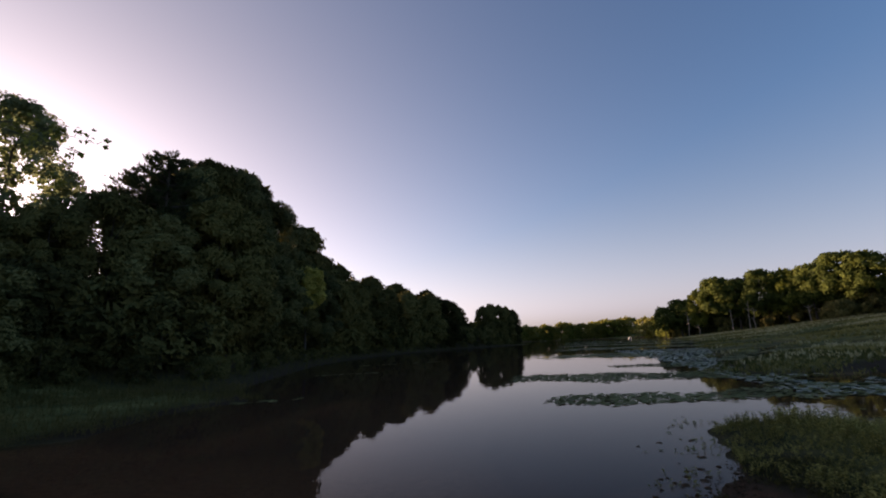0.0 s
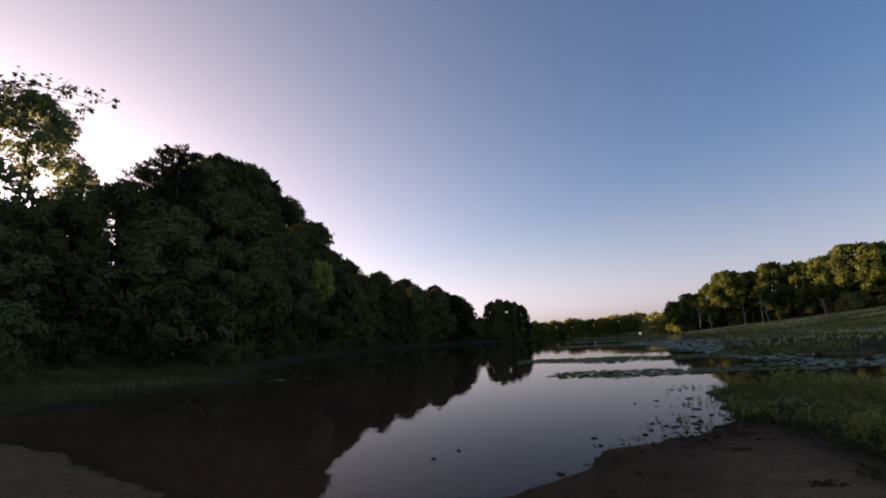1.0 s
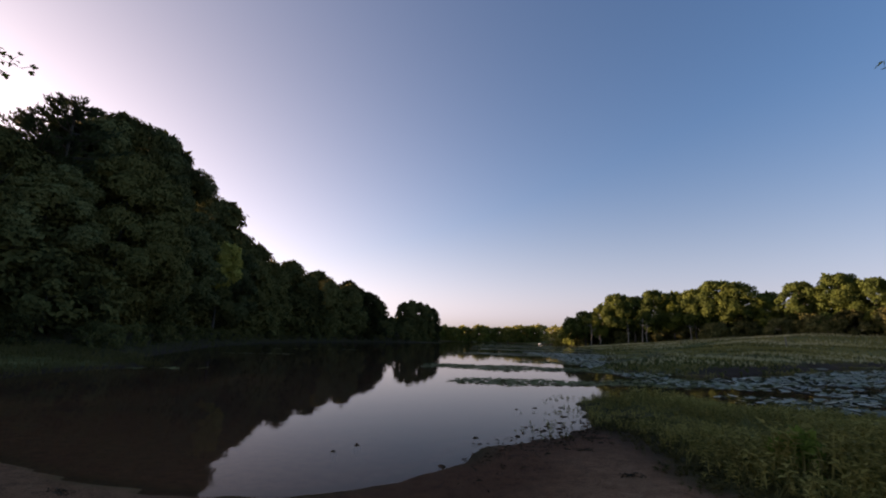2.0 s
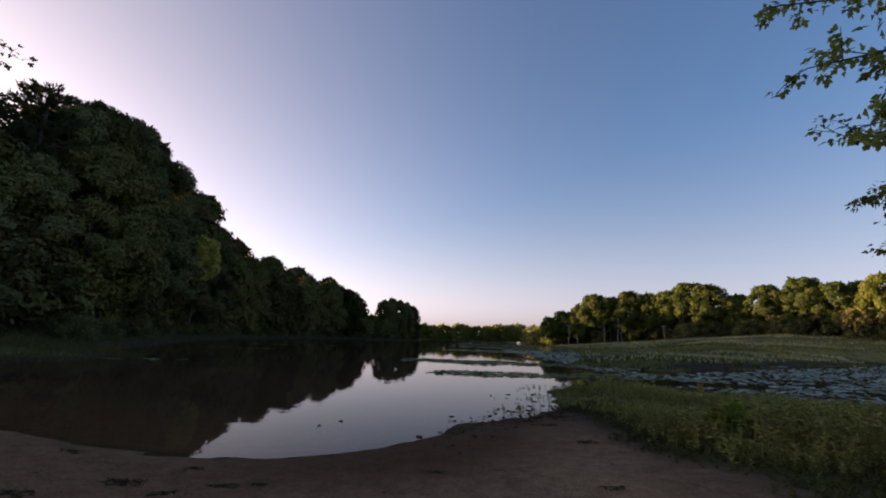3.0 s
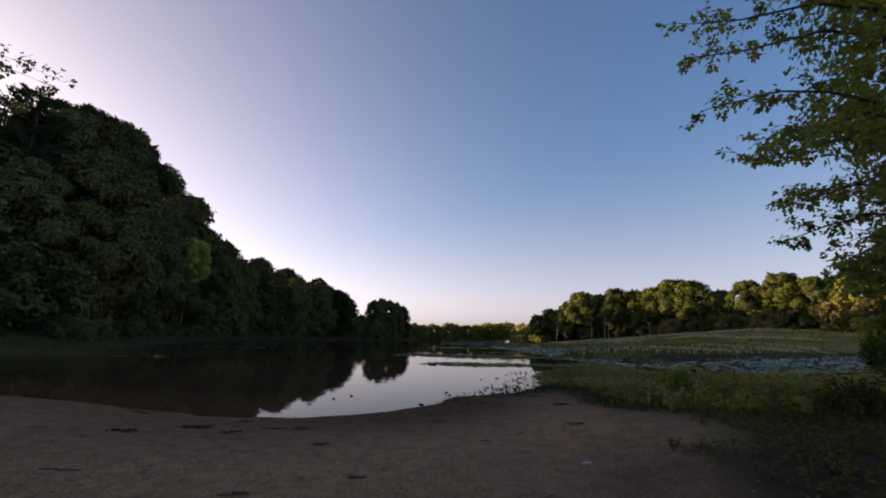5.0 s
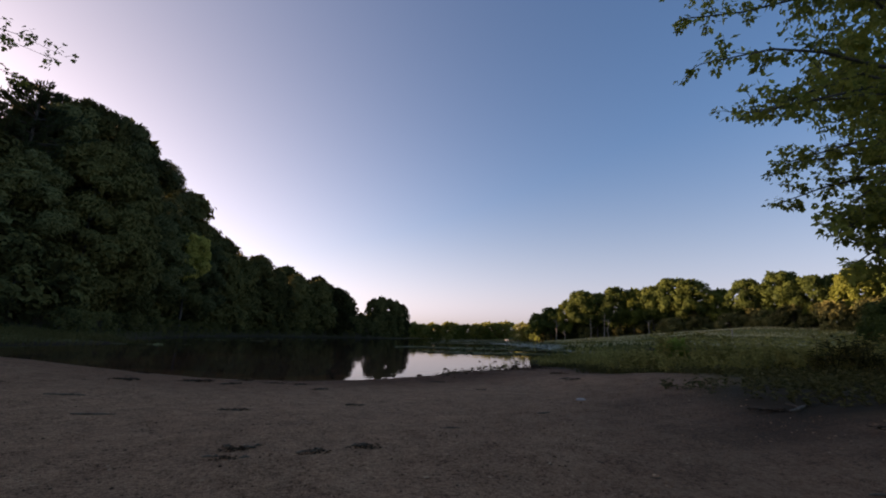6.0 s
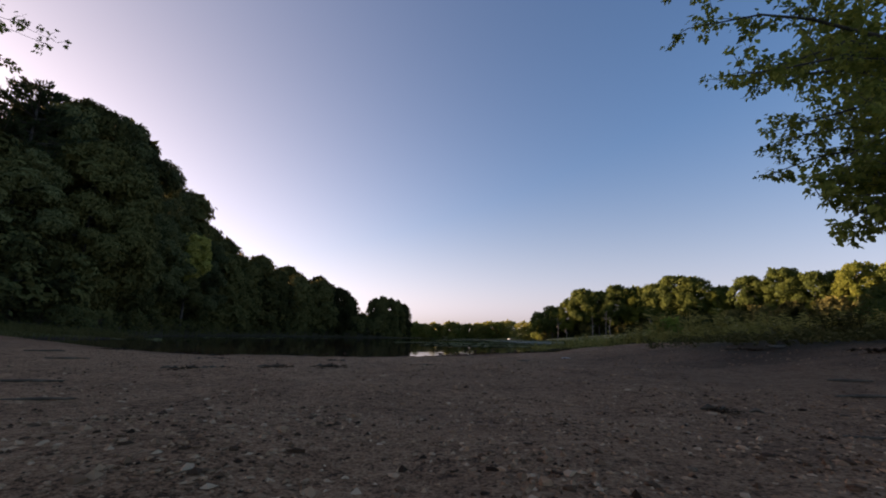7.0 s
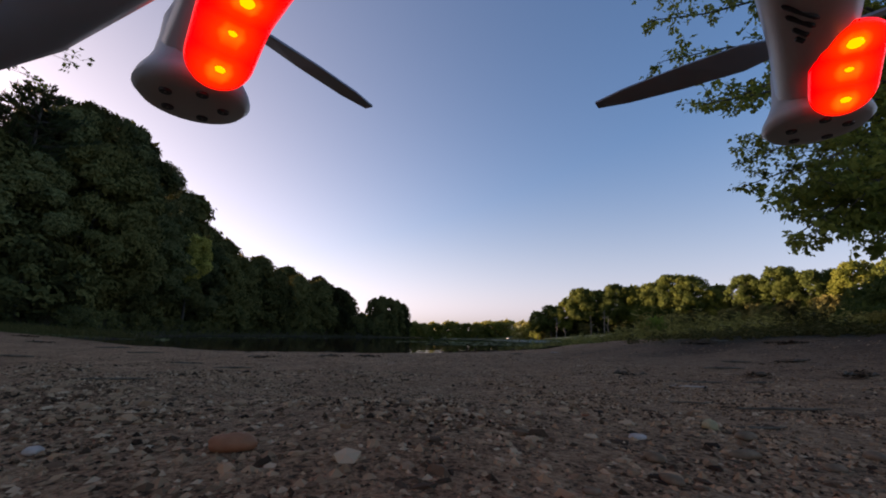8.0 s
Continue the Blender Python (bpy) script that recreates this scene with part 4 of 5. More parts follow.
px, py = scatter(rng, 26000, 9, 40, 36, 128, lambda x, y: (signed(POND, x, y) > 0) * step(channel(x, y), 0.7, 0.95) * step(wave(x, y, 0.12, 58), -0.5, 0.2))
strewn("lily_pads", pad_arrays(rng, px, py, rng.uniform(0.15, 0.32, len(px)), 0.03), M_PAD, "pale lily pads crowding the wet hollows of the marsh", "lily pads")
px, py = scatter(rng, 15000, -8, 45, 44, 210, far_pads)
strewn("lily_pads", pad_arrays(rng, px, py, rng.uniform(0.3, 0.75, len(px)), 0.015), M_PAD, "distant pale mats of lily pads in long rows", "lily pads")
px, py = scatter(rng, 3000, -24, -12, 14, 70, lambda x, y: (signed(POND, x, y) < 0) * np.maximum(np.maximum(band(x, y, -14.5, 22, -11.5, 23.5, 0.5), band(x, y, -20, 38, -15, 40, 0.6)), band(x, y, -22, 52, -14, 57, 0.6)))
strewn("lily_pads", pad_arrays(rng, px, py, rng.uniform(0.1, 0.25, len(px))), M_PAD, "thin streaks of floating leaves along the dark bank", "lily pads")


# ---- stones, drift and gravel on the beach ----
PHI = (1 + 5 ** 0.5) / 2
ICO_V = unit(np.array([(-1, PHI, 0), (1, PHI, 0), (-1, -PHI, 0), (1, -PHI, 0), (0, -1, PHI), (0, 1, PHI), (0, -1, -PHI), (0, 1, -PHI), (PHI, 0, -1), (PHI, 0, 1), (-PHI, 0, -1), (-PHI, 0, 1)]))
ICO_F = np.array([(i, j, k) for i in range(12) for j in range(i + 1, 12) for k in range(j + 1, 12)
                  if max(np.linalg.norm(ICO_V[a] - ICO_V[b]) for a, b in ((i, j), (j, k), (i, k))) < 1.2])
_c = ICO_V[ICO_F].mean(1)
_n = np.cross(ICO_V[ICO_F[:, 1]] - ICO_V[ICO_F[:, 0]], ICO_V[ICO_F[:, 2]] - ICO_V[ICO_F[:, 0]])
ICO_F[(_c * _n).sum(1) < 0] = ICO_F[(_c * _n).sum(1) < 0][:, [0, 2, 1]]


def stone_material(name, dark, light, rough=0.75):
    return plain(name, dark, light, 60, rough, 0.4, 0.003, 0.0, 0.12)


M_ORANGE = stone_material("rust_stone", (0.27, 0.075, 0.036), (0.42, 0.135, 0.066))
M_PALE = stone_material("pale_stone", (0.32, 0.235, 0.195), (0.5, 0.39, 0.33))
M_YELLOW = stone_material("buff_stone", (0.3, 0.2, 0.1), (0.46, 0.33, 0.18))
M_GREY = stone_material("brown_stone", (0.12, 0.062, 0.036), (0.3, 0.165, 0.1), 0.9)


def gravel_material():
    mat, nodes, links, shader = material("gravel", 0.8)
    geo = nodes.new("ShaderNodeNewGeometry")
    r = ramp(nodes, [(0.0, (0.035, 0.015, 0.009)), (0.24, (0.12, 0.053, 0.029)), (0.5, (0.33, 0.15, 0.082)), (0.85, (0.47, 0.225, 0.124)), (1.0, (0.54, 0.31, 0.19))])
    shader.inputs["Specular IOR Level"].default_value = 0.06
    links.new(geo.outputs["Random Per Island"], r.inputs[0])
    links.new(r.outputs[0], shader.inputs["Base Color"])
    return mat


M_GRAVEL = gravel_material()


def stone_mesh(name, seed, size, mat):
    """A rounded, slightly knobbly stone of size (length, width, height)."""
    bm = bmesh.new()
    bmesh.ops.create_icosphere(bm, subdivisions=3, radius=0.5)
    for v in bm.verts:
        k = 1 + 0.16 * noise.noise(v.co * 2.2 + Vector((seed, 0, 0))) + 0.05 * noise.noise(v.co * 6 + Vector((0, seed, 0)))
        v.co = Vector((v.co.x * size[0], v.co.y * size[1], v.co.z * size[2])) * k
    for f in bm.faces:
        f.smooth = True
    me = bpy.data.meshes.new(name)
    bm.to_mesh(me)
    bm.free()
    me.materials.append(mat)
    return me


def stone(x, y, size, mat, label, turn=0, seed=1, name="stone", z=None, group=""):
    ob = tagged(new(name, stone_mesh(name, seed, size, mat)), label, "stone", group)
    ob.matrix_world = pose(x, y, (z_at(x, y) if z is None else z) + size[2] * 0.28, 0, 0, turn)
    return ob


stone(-0.009, 1.872, (0.031, 0.022, 0.0125), M_ORANGE, "smooth rust-orange stone lying on the gravelly sand", 8, 3)
stone(-0.137, 1.87, (0.011, 0.009, 0.006), M_PALE, "small pale lilac pebble on brown sand", 20, 5, "pebble")
stone(0.41, 2.05, (0.024, 0.015, 0.012), M_YELLOW, "small buff yellow pebble on brown sand", 70, 7, "pebble")
stone(0.30, 1.975, (0.016, 0.012, 0.006), M_PALE, "flat whitish pebble on brown sand", 10, 9, "pebble")
stone(0.418, 2.007, (0.026, 0.017, 0.009), M_GREY, "flat tan pebble half sunk in sand", 30, 11, "pebble")
stone(1.19, 5.71, (0.09, 0.045, 0.025), M_PALE, "flat pale stone on the damp beach", 15, 13)
for i, (x, y, a, b, c) in enumerate(((0.361, 1.926, 0.026, 0.014, 0.008), (0.417, 1.911, 0.018, 0.013, 0.006), (0.506, 1.973, 0.028, 0.016, 0.008), (0.281, 1.904, 0.018, 0.013, 0.007), (0.267, 1.854, 0.017, 0.012, 0.006))):
    stone(x, y, (a, b, c), M_GREY, "dull brown flattish stone bedded among the grit", 10 + 23 * i, 15 + i, "stone", None, "stones in the grit")
prng = random.Random(12)
for i in range(22):
    y = 1.8 + 2.2 * prng.random() ** 1.8
    x = 0.12 + prng.uniform(-1.1, 1.1) * (y - 1.45)
    s = prng.uniform(0.005, 0.010)
    m = prng.choice((M_GREY, M_GREY, M_ORANGE))
    stone(x, y, (s * prng.uniform(1, 1.6), s, s * prng.uniform(0.4, 0.6)), m, "small rounded brown pebble on the sand", prng.uniform(0, 360), i + 20, "pebble", None, "pebbles on the beach")

ROCKS = [(1.69, 15.36, 0.2), (1.2, 15.0, 0.14), (0.15, 11.62, 0.16), (-0.32, 9.84, 0.14), (-1.71, 10.74, 0.13), (-1.95, 10.3, 0.1), (1.45, 12.5, 0.2), (1.8, 12.75, 0.22),
         (2.1, 12.55, 0.16), (1.6, 12.95, 0.14), (2.2, 14.2, 0.2), (2.4, 15.6, 0.2), (0.9, 11.9, 0.12), (1.95, 13.4, 0.15)]
crng = random.Random(61)
for i in range(26):
    ROCKS.append((crng.uniform(1.0, 2.5), crng.uniform(10.9, 13.6), crng.uniform(0.05, 0.14)))
for i, (x, y, s) in enumerate(ROCKS):
    z = min(z_at(x, y), 0)
    tall = max(0.35 * s, 0.022 - z)
    ob = tagged(new("clod", stone_mesh("clod", 200 + i, (s, s * 0.7, tall), M_CLOD)), "dark wet clod at the edge of still water", "clod", "clods at the waterline")
    ob.matrix_world = pose(x, y, 0.02 - tall * 0.5 + max(z_at(x, y), 0), 0, 0, i * 40)


def drift_stick(x, y, length, turn, r, label, seed, mat=None):
    rs = np.random.RandomState(seed)
    t = np.linspace(-0.5, 0.5, 7)
    pts = np.column_stack([t * length, np.cumsum(rs.normal(0, 0.025 * length, 7)), r * 0.7 + 0.2 * r * rs.uniform(0, 1, 7)])
    a, b = tube(pts, r * (1.1 - 0.7 * np.abs(t) * 2 * rs.uniform(0.6, 1, 7)), 6)
    pieces = [(a, b)]
    if length > 0.25:
        q = pts[3]
        pieces.append(tube([q, q + np.array([0.12 * length, 0.16 * length, r]), q + np.array([0.25 * length, 0.22 * length, 0.5 * r])], [r * 0.6, r * 0.45, r * 0.2], 5))
    ob = tagged(new("drift_stick", mesh_of("drift_stick", *join(*pieces), mat or M_STICK, True)), label, "stick", "drift on the beach")
    ob.matrix_world = pose(x, y, z_at(x, y), 0, 0, turn)
    return ob


def wrack(x, y, size, seed):
    """A flat scrap of dark rotten matter left by the water, with a few twigs on it."""
    rs = np.random.RandomState(seed)
    heap = tagged(new("wrack"), "small dark scrap of rotten leaves and twigs on sand", "debris", "drift on the beach")
    heap.matrix_world = pose(x, y, z_at(x, y), 0, 0, rs.uniform(-20, 20))
    m = int(60 + 160 * size)
    a, r = rs.uniform(0, 6.283, m), rs.uniform(0, 1, m) ** 0.7
    spot = np.column_stack([np.cos(a) * r * size * 0.42, np.sin(a) * r * size * 0.2 + 0.05 * size * np.sin(a * 3), rs.uniform(0.002, 0.012, m) * (1.3 - r)])
    lie = np.column_stack([rs.normal(0, 1, m), rs.normal(0, 0.6, m), rs.normal(0, 0.12, m)])
    scrap = rs.uniform(0.02, 0.06, m) * (0.1 + 1.6 * size)
    part("mat", mesh_of("mat", *leaf_arrays(spot, lie, np.array([[0, 0, 1.0]]) + 0.35 * rand_dirs(rs, m), scrap, scrap * 0.55), M_CLOD), heap, "", "stuff")
    for i in range(3):
        c = np.array([rs.normal(0, size * 0.22), rs.normal(0, size * 0.12), 0.006])
        w = np.array([1, rs.normal(0, 0.4), 0]) * size * rs.uniform(0.15, 0.35)
        part("twig", mesh_of("twig", *tube([c - w / 2, c + np.array([0, size * 0.02, 0.004]), c + w / 2], [0.002, rs.uniform(0.003, 0.006), 0.0015], 5), M_STICK, True), heap)


WRACK = [(-2.71, 7.09, 0.55), (-3.93, 7.96, 0.4), (-2.44, 7.74, 0.3), (-1.86, 7.17, 0.35), (-1.58, 7.29, 0.3), (0.01, 7.88, 0.28), (-1.23, 4.87, 0.22), (-0.58, 5.31, 0.16),
         (-0.76, 3.88, 0.2), (-0.26, 3.91, 0.17), (-0.43, 3.8, 0.16), (-0.72, 3.71, 0.14), (1.92, 4.57, 0.3), (2.06, 3.97, 0.35), (-2.2, 6.9, 0.35), (-3.2, 6.6, 0.4),
         (-1.1, 6.3, 0.2), (0.46, 6.58, 0.12), (-3.6, 5.6, 0.35), (-4.6, 6.5, 0.4), (1.6, 7.2, 0.3), (2.0, 9.4, 0.4), (1.8, 10.8, 0.5), (2.2, 11.8, 0.5), (1.03, 2.84, 0.1), (1.25, 2.755, 0.14), (0.7, 2.95, 0.08), (1.5, 3.3, 0.14)]
for i, (x, y, s) in enumerate(WRACK):
    wrack(x, y, s, 300 + i)
TWIGS = [(0.688, 2.593, 0.09, -8, 0.0026), (0.49, 2.1, 0.09, 5, 0.0025), (1.1, 3.1, 0.25, 10, 0.005), (0.8, 2.75, 0.12, -8, 0.004), (-0.9, 3.3, 0.3, 6, 0.006), (-1.3, 3.05, 0.28, -12, 0.006),
         (-0.5, 2.9, 0.18, 14, 0.004), (1.35, 3.4, 0.2, -5, 0.006), (0.1, 4.4, 0.16, 20, 0.005), (-1.9, 4.6, 0.4, 9, 0.008), (-2.6, 5.2, 0.5, -6, 0.008), (0.7, 4.9, 0.2, 35, 0.006), (0.626, 2.23, 0.14, 5, 0.0028), (0.55, 2.3, 0.1, -12, 0.002), (2.05, 4.55, 0.7, 38, 0.012), (0.95, 2.7, 0.12, 10, 0.003), (-0.4, 2.3, 0.1, 18, 0.003)]
for i, (x, y, ln, turn, r) in enumerate(TWIGS):
    drift_stick(x, y, ln * (1 if ln < 0.15 else 0.6), turn, r * 0.75, "thin weathered twig lying on the sand", 400 + i, M_PALE if i == 0 else None)


OCT_V = np.array([(1, 0, 0), (0, 1, 0), (-1, 0, 0), (0, -1, 0), (0, 0, 1), (0, 0, -1.0)])
OCT_F = np.array([(0, 1, 4), (1, 2, 4), (2, 3, 4), (3, 0, 4), (1, 0, 5), (2, 1, 5), (3, 2, 5), (0, 3, 5)])


def gravel(rng, n, x0, x1, y0, y1, lo, hi, form=(ICO_V, ICO_F), flat=0.6, power=1.7):
    x, y = rng.uniform(x0, x1, n), y0 + (y1 - y0) * rng.uniform(0, 1, n) ** power
    keep = (signed(BEACH, x, y) < -0.1) & (wave(x, y, 0.9, 31) + rng.uniform(-0.8, 0.8, n) > -0.35)
    x, y = x[keep], y[keep]
    n = len(x)
    r = lo + (hi - lo) * rng.uniform(0, 1, n) ** 3
    z = height(x, y) - r * 0.1
    sc = r[:, None] * rng.uniform(0.6, 1.4, (n, 3)) * np.array([[1.1, 1.1, flat]])
    k = len(form[0])
    a = rng.uniform(0, 6.283, n)
    base = form[0][None] * (1 + 0.18 * rng.normal(size=(n, k, 1))) * sc[:, None]
    v = np.stack([base[..., 0] * np.cos(a)[:, None] - base[..., 1] * np.sin(a)[:, None] + x[:, None],
                  base[..., 0] * np.sin(a)[:, None] + base[..., 1] * np.cos(a)[:, None] + y[:, None], base[..., 2] + z[:, None]], 2).reshape(-1, 3)
    f = (np.arange(n)[:, None, None] * k + form[1][None]).reshape(-1, 3)
    return v, f


strewn("gravel", gravel(rng, 9000, -1.5, 1.8, 1.72, 4.4, 0.002, 0.0062), M_GRAVEL, "fine brown and grey gravel bedded in the beach sand", "gravel")
strewn("gravel", gravel(rng, 32000, -0.5, 0.8, 1.76, 2.45, 0.0013, 0.004, (OCT_V, OCT_F), 0.75, 1.2), M_GRAVEL, "gritty brown sand grains packed close together", "gravel")
strewn("gravel", gravel(rng, 26000, -0.8, 1.1, 1.74, 3.2, 0.0012, 0.0045, (OCT_V, OCT_F)), M_GRAVEL, "coarse brown sand grains and tiny stones", "gravel")
strewn("gravel", gravel(rng, 1300, -0.6, 0.9, 1.76, 2.6, 0.003, 0.0066, (ICO_V, ICO_F), 0.5, 1.2), M_GRAVEL, "flat brown pebbles among the grit", "gravel")
strewn("gravel", gravel(rng, 700, -0.45, 0.75, 1.77, 2.2, 0.004, 0.0085, (ICO_V, ICO_F), 0.62, 1.1), M_GRAVEL, "larger brown stones lying close on the grit", "gravel")
strewn("gravel", gravel(rng, 4000, -3.5, 2.6, 2.5, 8.5, 0.003, 0.008), M_GRAVEL, "scattered small stones over the open beach", "gravel")

strewn("gravel", gravel(rng, 20000, -2.5, 2.2, 2.4, 6.5, 0.002, 0.006, (OCT_V, OCT_F), 0.7, 1.5), M_GRAVEL, "coarse gritty sand over the middle of the beach", "gravel")
strewn("leaf_litter", gravel(rng, 1500, -7, 2.6, 2.6, 10.5, 0.004, 0.026, (ICO_V, ICO_F), 0.1, 1.1), M_CLOD, "dark scraps of rotten leaves strewn over the sand", "leaf litter")

wx, wy = scatter(rng, 2600, -0.4, 3.4, 8.6, 14.2, lambda x, y: np.exp(-((signed(POND, x, y) - 0.25 + 0.3 * wave(x, y, 1.2, 62)) / 0.4) ** 2) * step(x, -0.3, 0.8))
m = len(wx)
size = rng.uniform(0.03, 0.1, m)
strewn("leaf_litter", leaf_arrays(np.column_stack([wx, wy, np.maximum(height(wx, wy), 0.0) + 0.006 + rng.uniform(0, 0.02, m)]), np.column_stack([rng.normal(0, 1, m), rng.normal(0, 0.7, m), rng.normal(0, 0.25, m)]), np.array([[0, 0, 1.0]]) + 0.5 * rand_dirs(rng, m), size, size * 0.5), M_CLOD, "dark sodden leaves and stalks washed up along the waterline", "leaf litter")

# ---- far off: dead trunks, a post, a white boat ----


def dead_trunk(x, y, h, seed):
    rs = np.random.RandomState(seed)
    z = np.linspace(-0.4, h, 7)
    pts = np.column_stack([np.cumsum(rs.normal(0, 0.12, 7)), np.cumsum(rs.normal(0, 0.12, 7)), z])
    pieces = [tube(pts, np.linspace(0.17, 0.06, 7), 7)]
    for i in range(4):
        k = rs.randint(3, 6)
        a = rs.uniform(0, 6.283)
        w = np.array([math.cos(a), math.sin(a), 0.7]) * rs.uniform(0.6, 1.8)
        pieces.append(tube([pts[k], pts[k] + w * 0.6, pts[k] + w], [0.09, 0.06, 0.03], 5))
    ob = tagged(new("dead_trunk", mesh_of("dead_trunk", *join(*pieces), M_SNAG, True)), "bare bleached trunk standing before the meadow trees", "dead tree", "dead trunks")
    ob.location = (x, y, z_at(x, y))


for i, (x, y, h) in enumerate([(45, 172, 8.5), (48.0, 170, 4), (56.5, 165.5, 7.5), (60.3, 162.5, 9), (61.6, 162, 6.5), (71, 150, 5)]):
    dead_trunk(x, y, h, 500 + i)

post = tagged(new("post"), "pale wooden post standing on the meadow", "post")
post.location = (61, 93, z_at(61, 93))
v, f = tube([(0, 0, -0.3), (0.02, 0, 1.0), (0, 0, 1.8)], [0.13, 0.12, 0.11], 8)
part("shaft", mesh_of("shaft", v, f, M_SNAG, True), post)
v, f = tube([(0, 0, 1.8), (0, 0, 1.87), (0, 0, 1.9)], [0.15, 0.15, 0.03], 8)
part("cap", mesh_of("cap", v, f, M_SNAG, True), post)

M_BOAT = plain("white_paint", (0.7, 0.7, 0.68), (0.82, 0.82, 0.8), 3, 0.4, 0.05, 0.002)


def rowing_boat(x, y, turn):
    bm = bmesh.new()
    rings = []
    for s in np.linspace(-1, 1, 11):
        w = 0.75 * (1 - abs(s) ** 2.6 * (1.0 if s > 0 else 0.45)) + 0.02
        keel = 0.0 + 0.25 * max(s, 0) ** 3
        top = 0.75 + 0.25 * s * s
        rings.append([bm.verts.new((s * 1.9, k * w, keel + (top - keel) * abs(k) ** 1.6)) for k in np.linspace(-1, 1, 9)])
    for a, b in zip(rings, rings[1:]):
        for i in range(8):
            bm.faces.new((a[i], b[i], b[i + 1], a[i + 1]))
    bmesh.ops.solidify(bm, geom=bm.faces[:], thickness=0.05)
    me = bpy.data.meshes.new("hull")
    bm.to_mesh(me)
    bm.free()
    me.materials.append(M_BOAT)
    boat = tagged(new("rowing_boat"), "small white boat moored by the far trees", "boat")
    boat.matrix_world = pose(x, y, -0.15, 0, 0, turn)
    part("hull", me, boat)
    for s in (-0.9, 0.2):
        bm = bmesh.new()
        bmesh.ops.create_cube(bm, size=1)
        bmesh.ops.scale(bm, vec=(0.25, 1.2, 0.04), verts=bm.verts)
        bmesh.ops.translate(bm, vec=(s, 0, 0.55), verts=bm.verts)
        me = bpy.data.meshes.new("thwart")
        bm.to_mesh(me)
        bm.free()
        me.materials.append(M_SNAG)
        part("thwart", me, boat, "bare wooden seat")


rowing_boat(39, 258, 66)

# ---- the quadcopter where it comes down on the sand ----
M_SHELL = plain("white_plastic", (0.36, 0.35, 0.34), (0.44, 0.43, 0.42), 25, 0.38, 0.05, 0.0005)
M_DARK = plain("black_plastic", (0.015, 0.015, 0.016), (0.03, 0.03, 0.032), 30, 0.45, 0.1, 0.0005)
M_STRUT = plain("grey_plastic", (0.16, 0.16, 0.17), (0.22, 0.22, 0.23), 30, 0.4, 0.05, 0.0005)


def glow(name, colour, strength):
    mat, nodes, links, shader = material(name, 0.25)
    shader.inputs["Base Color"].default_value = (*colour, 1)
    shader.inputs["Emission Color"].default_value = (*colour, 1)
    shader.inputs["Emission Strength"].default_value = strength
    return mat


M_RED = glow("red_led_cover", (0.75, 0.012, 0.01), 0.42)
_n, _l = M_RED.node_tree.nodes, M_RED.node_tree.links
_a = _n.new("ShaderNodeAttribute")
_a.attribute_name = "lit"                                   # how near a light sits behind the cover
_r = ramp(_n, [(0.0, (0.5, 0.004, 0.006)), (0.55, (1.0, 0.03, 0.012)), (1.0, (1.0, 0.16, 0.02))])
_l.new(_a.outputs["Fac"], _r.inputs[0])
_l.new(_r.outputs[0], [q for q in _n if q.type == 'BSDF_PRINCIPLED'][0].inputs["Emission Color"])
M_LED = glow("led", (1.0, 0.15, 0.015), 1.2)


def lathe(profile, sides=28):
    """Turned about z; profile rows (radius, z)."""
    pr = np.asarray(profile, float)
    ang = np.arange(sides) * 2 * math.pi / sides
    v = np.stack([pr[:, :1] * np.cos(ang), pr[:, :1] * np.sin(ang), np.repeat(pr[:, 1:], sides, 1)], 2).reshape(-1, 3)
    f = []
    for k in range(len(pr) - 1):
        for s in range(sides):
            q, w = k * sides + s, k * sides + (s + 1) % sides
            f += [(q, w, w + sides), (q, w + sides, q + sides)]
    return v, np.array(f)


def flat_tube(points, wide, thick, sides=14):
    """A limb of oval section, wide across and thick up and down."""
    v, f = tube(points, np.ones(len(points)), sides)
    pts = np.repeat(np.asarray(points, float), sides, 0)
    o = v - pts
    t = unit(np.gradient(np.asarray(points, float), axis=0))
    side = np.repeat(unit(np.cross(t, np.array([[0, 0, 1.0]]))), sides, 0)
    up = np.cross(side, np.repeat(t, sides, 0))
    W, T = np.repeat(np.asarray(wide, float), sides)[:, None], np.repeat(np.asarray(thick, float), sides)[:, None]
    return pts + side * (o * side).sum(1, keepdims=True) * W + up * (o * up).sum(1, keepdims=True) * T, f


def co_of(me):
    co = np.empty(len(me.vertices) * 3)
    me.vertices.foreach_get("co", co)
    return co.reshape(-1, 3)


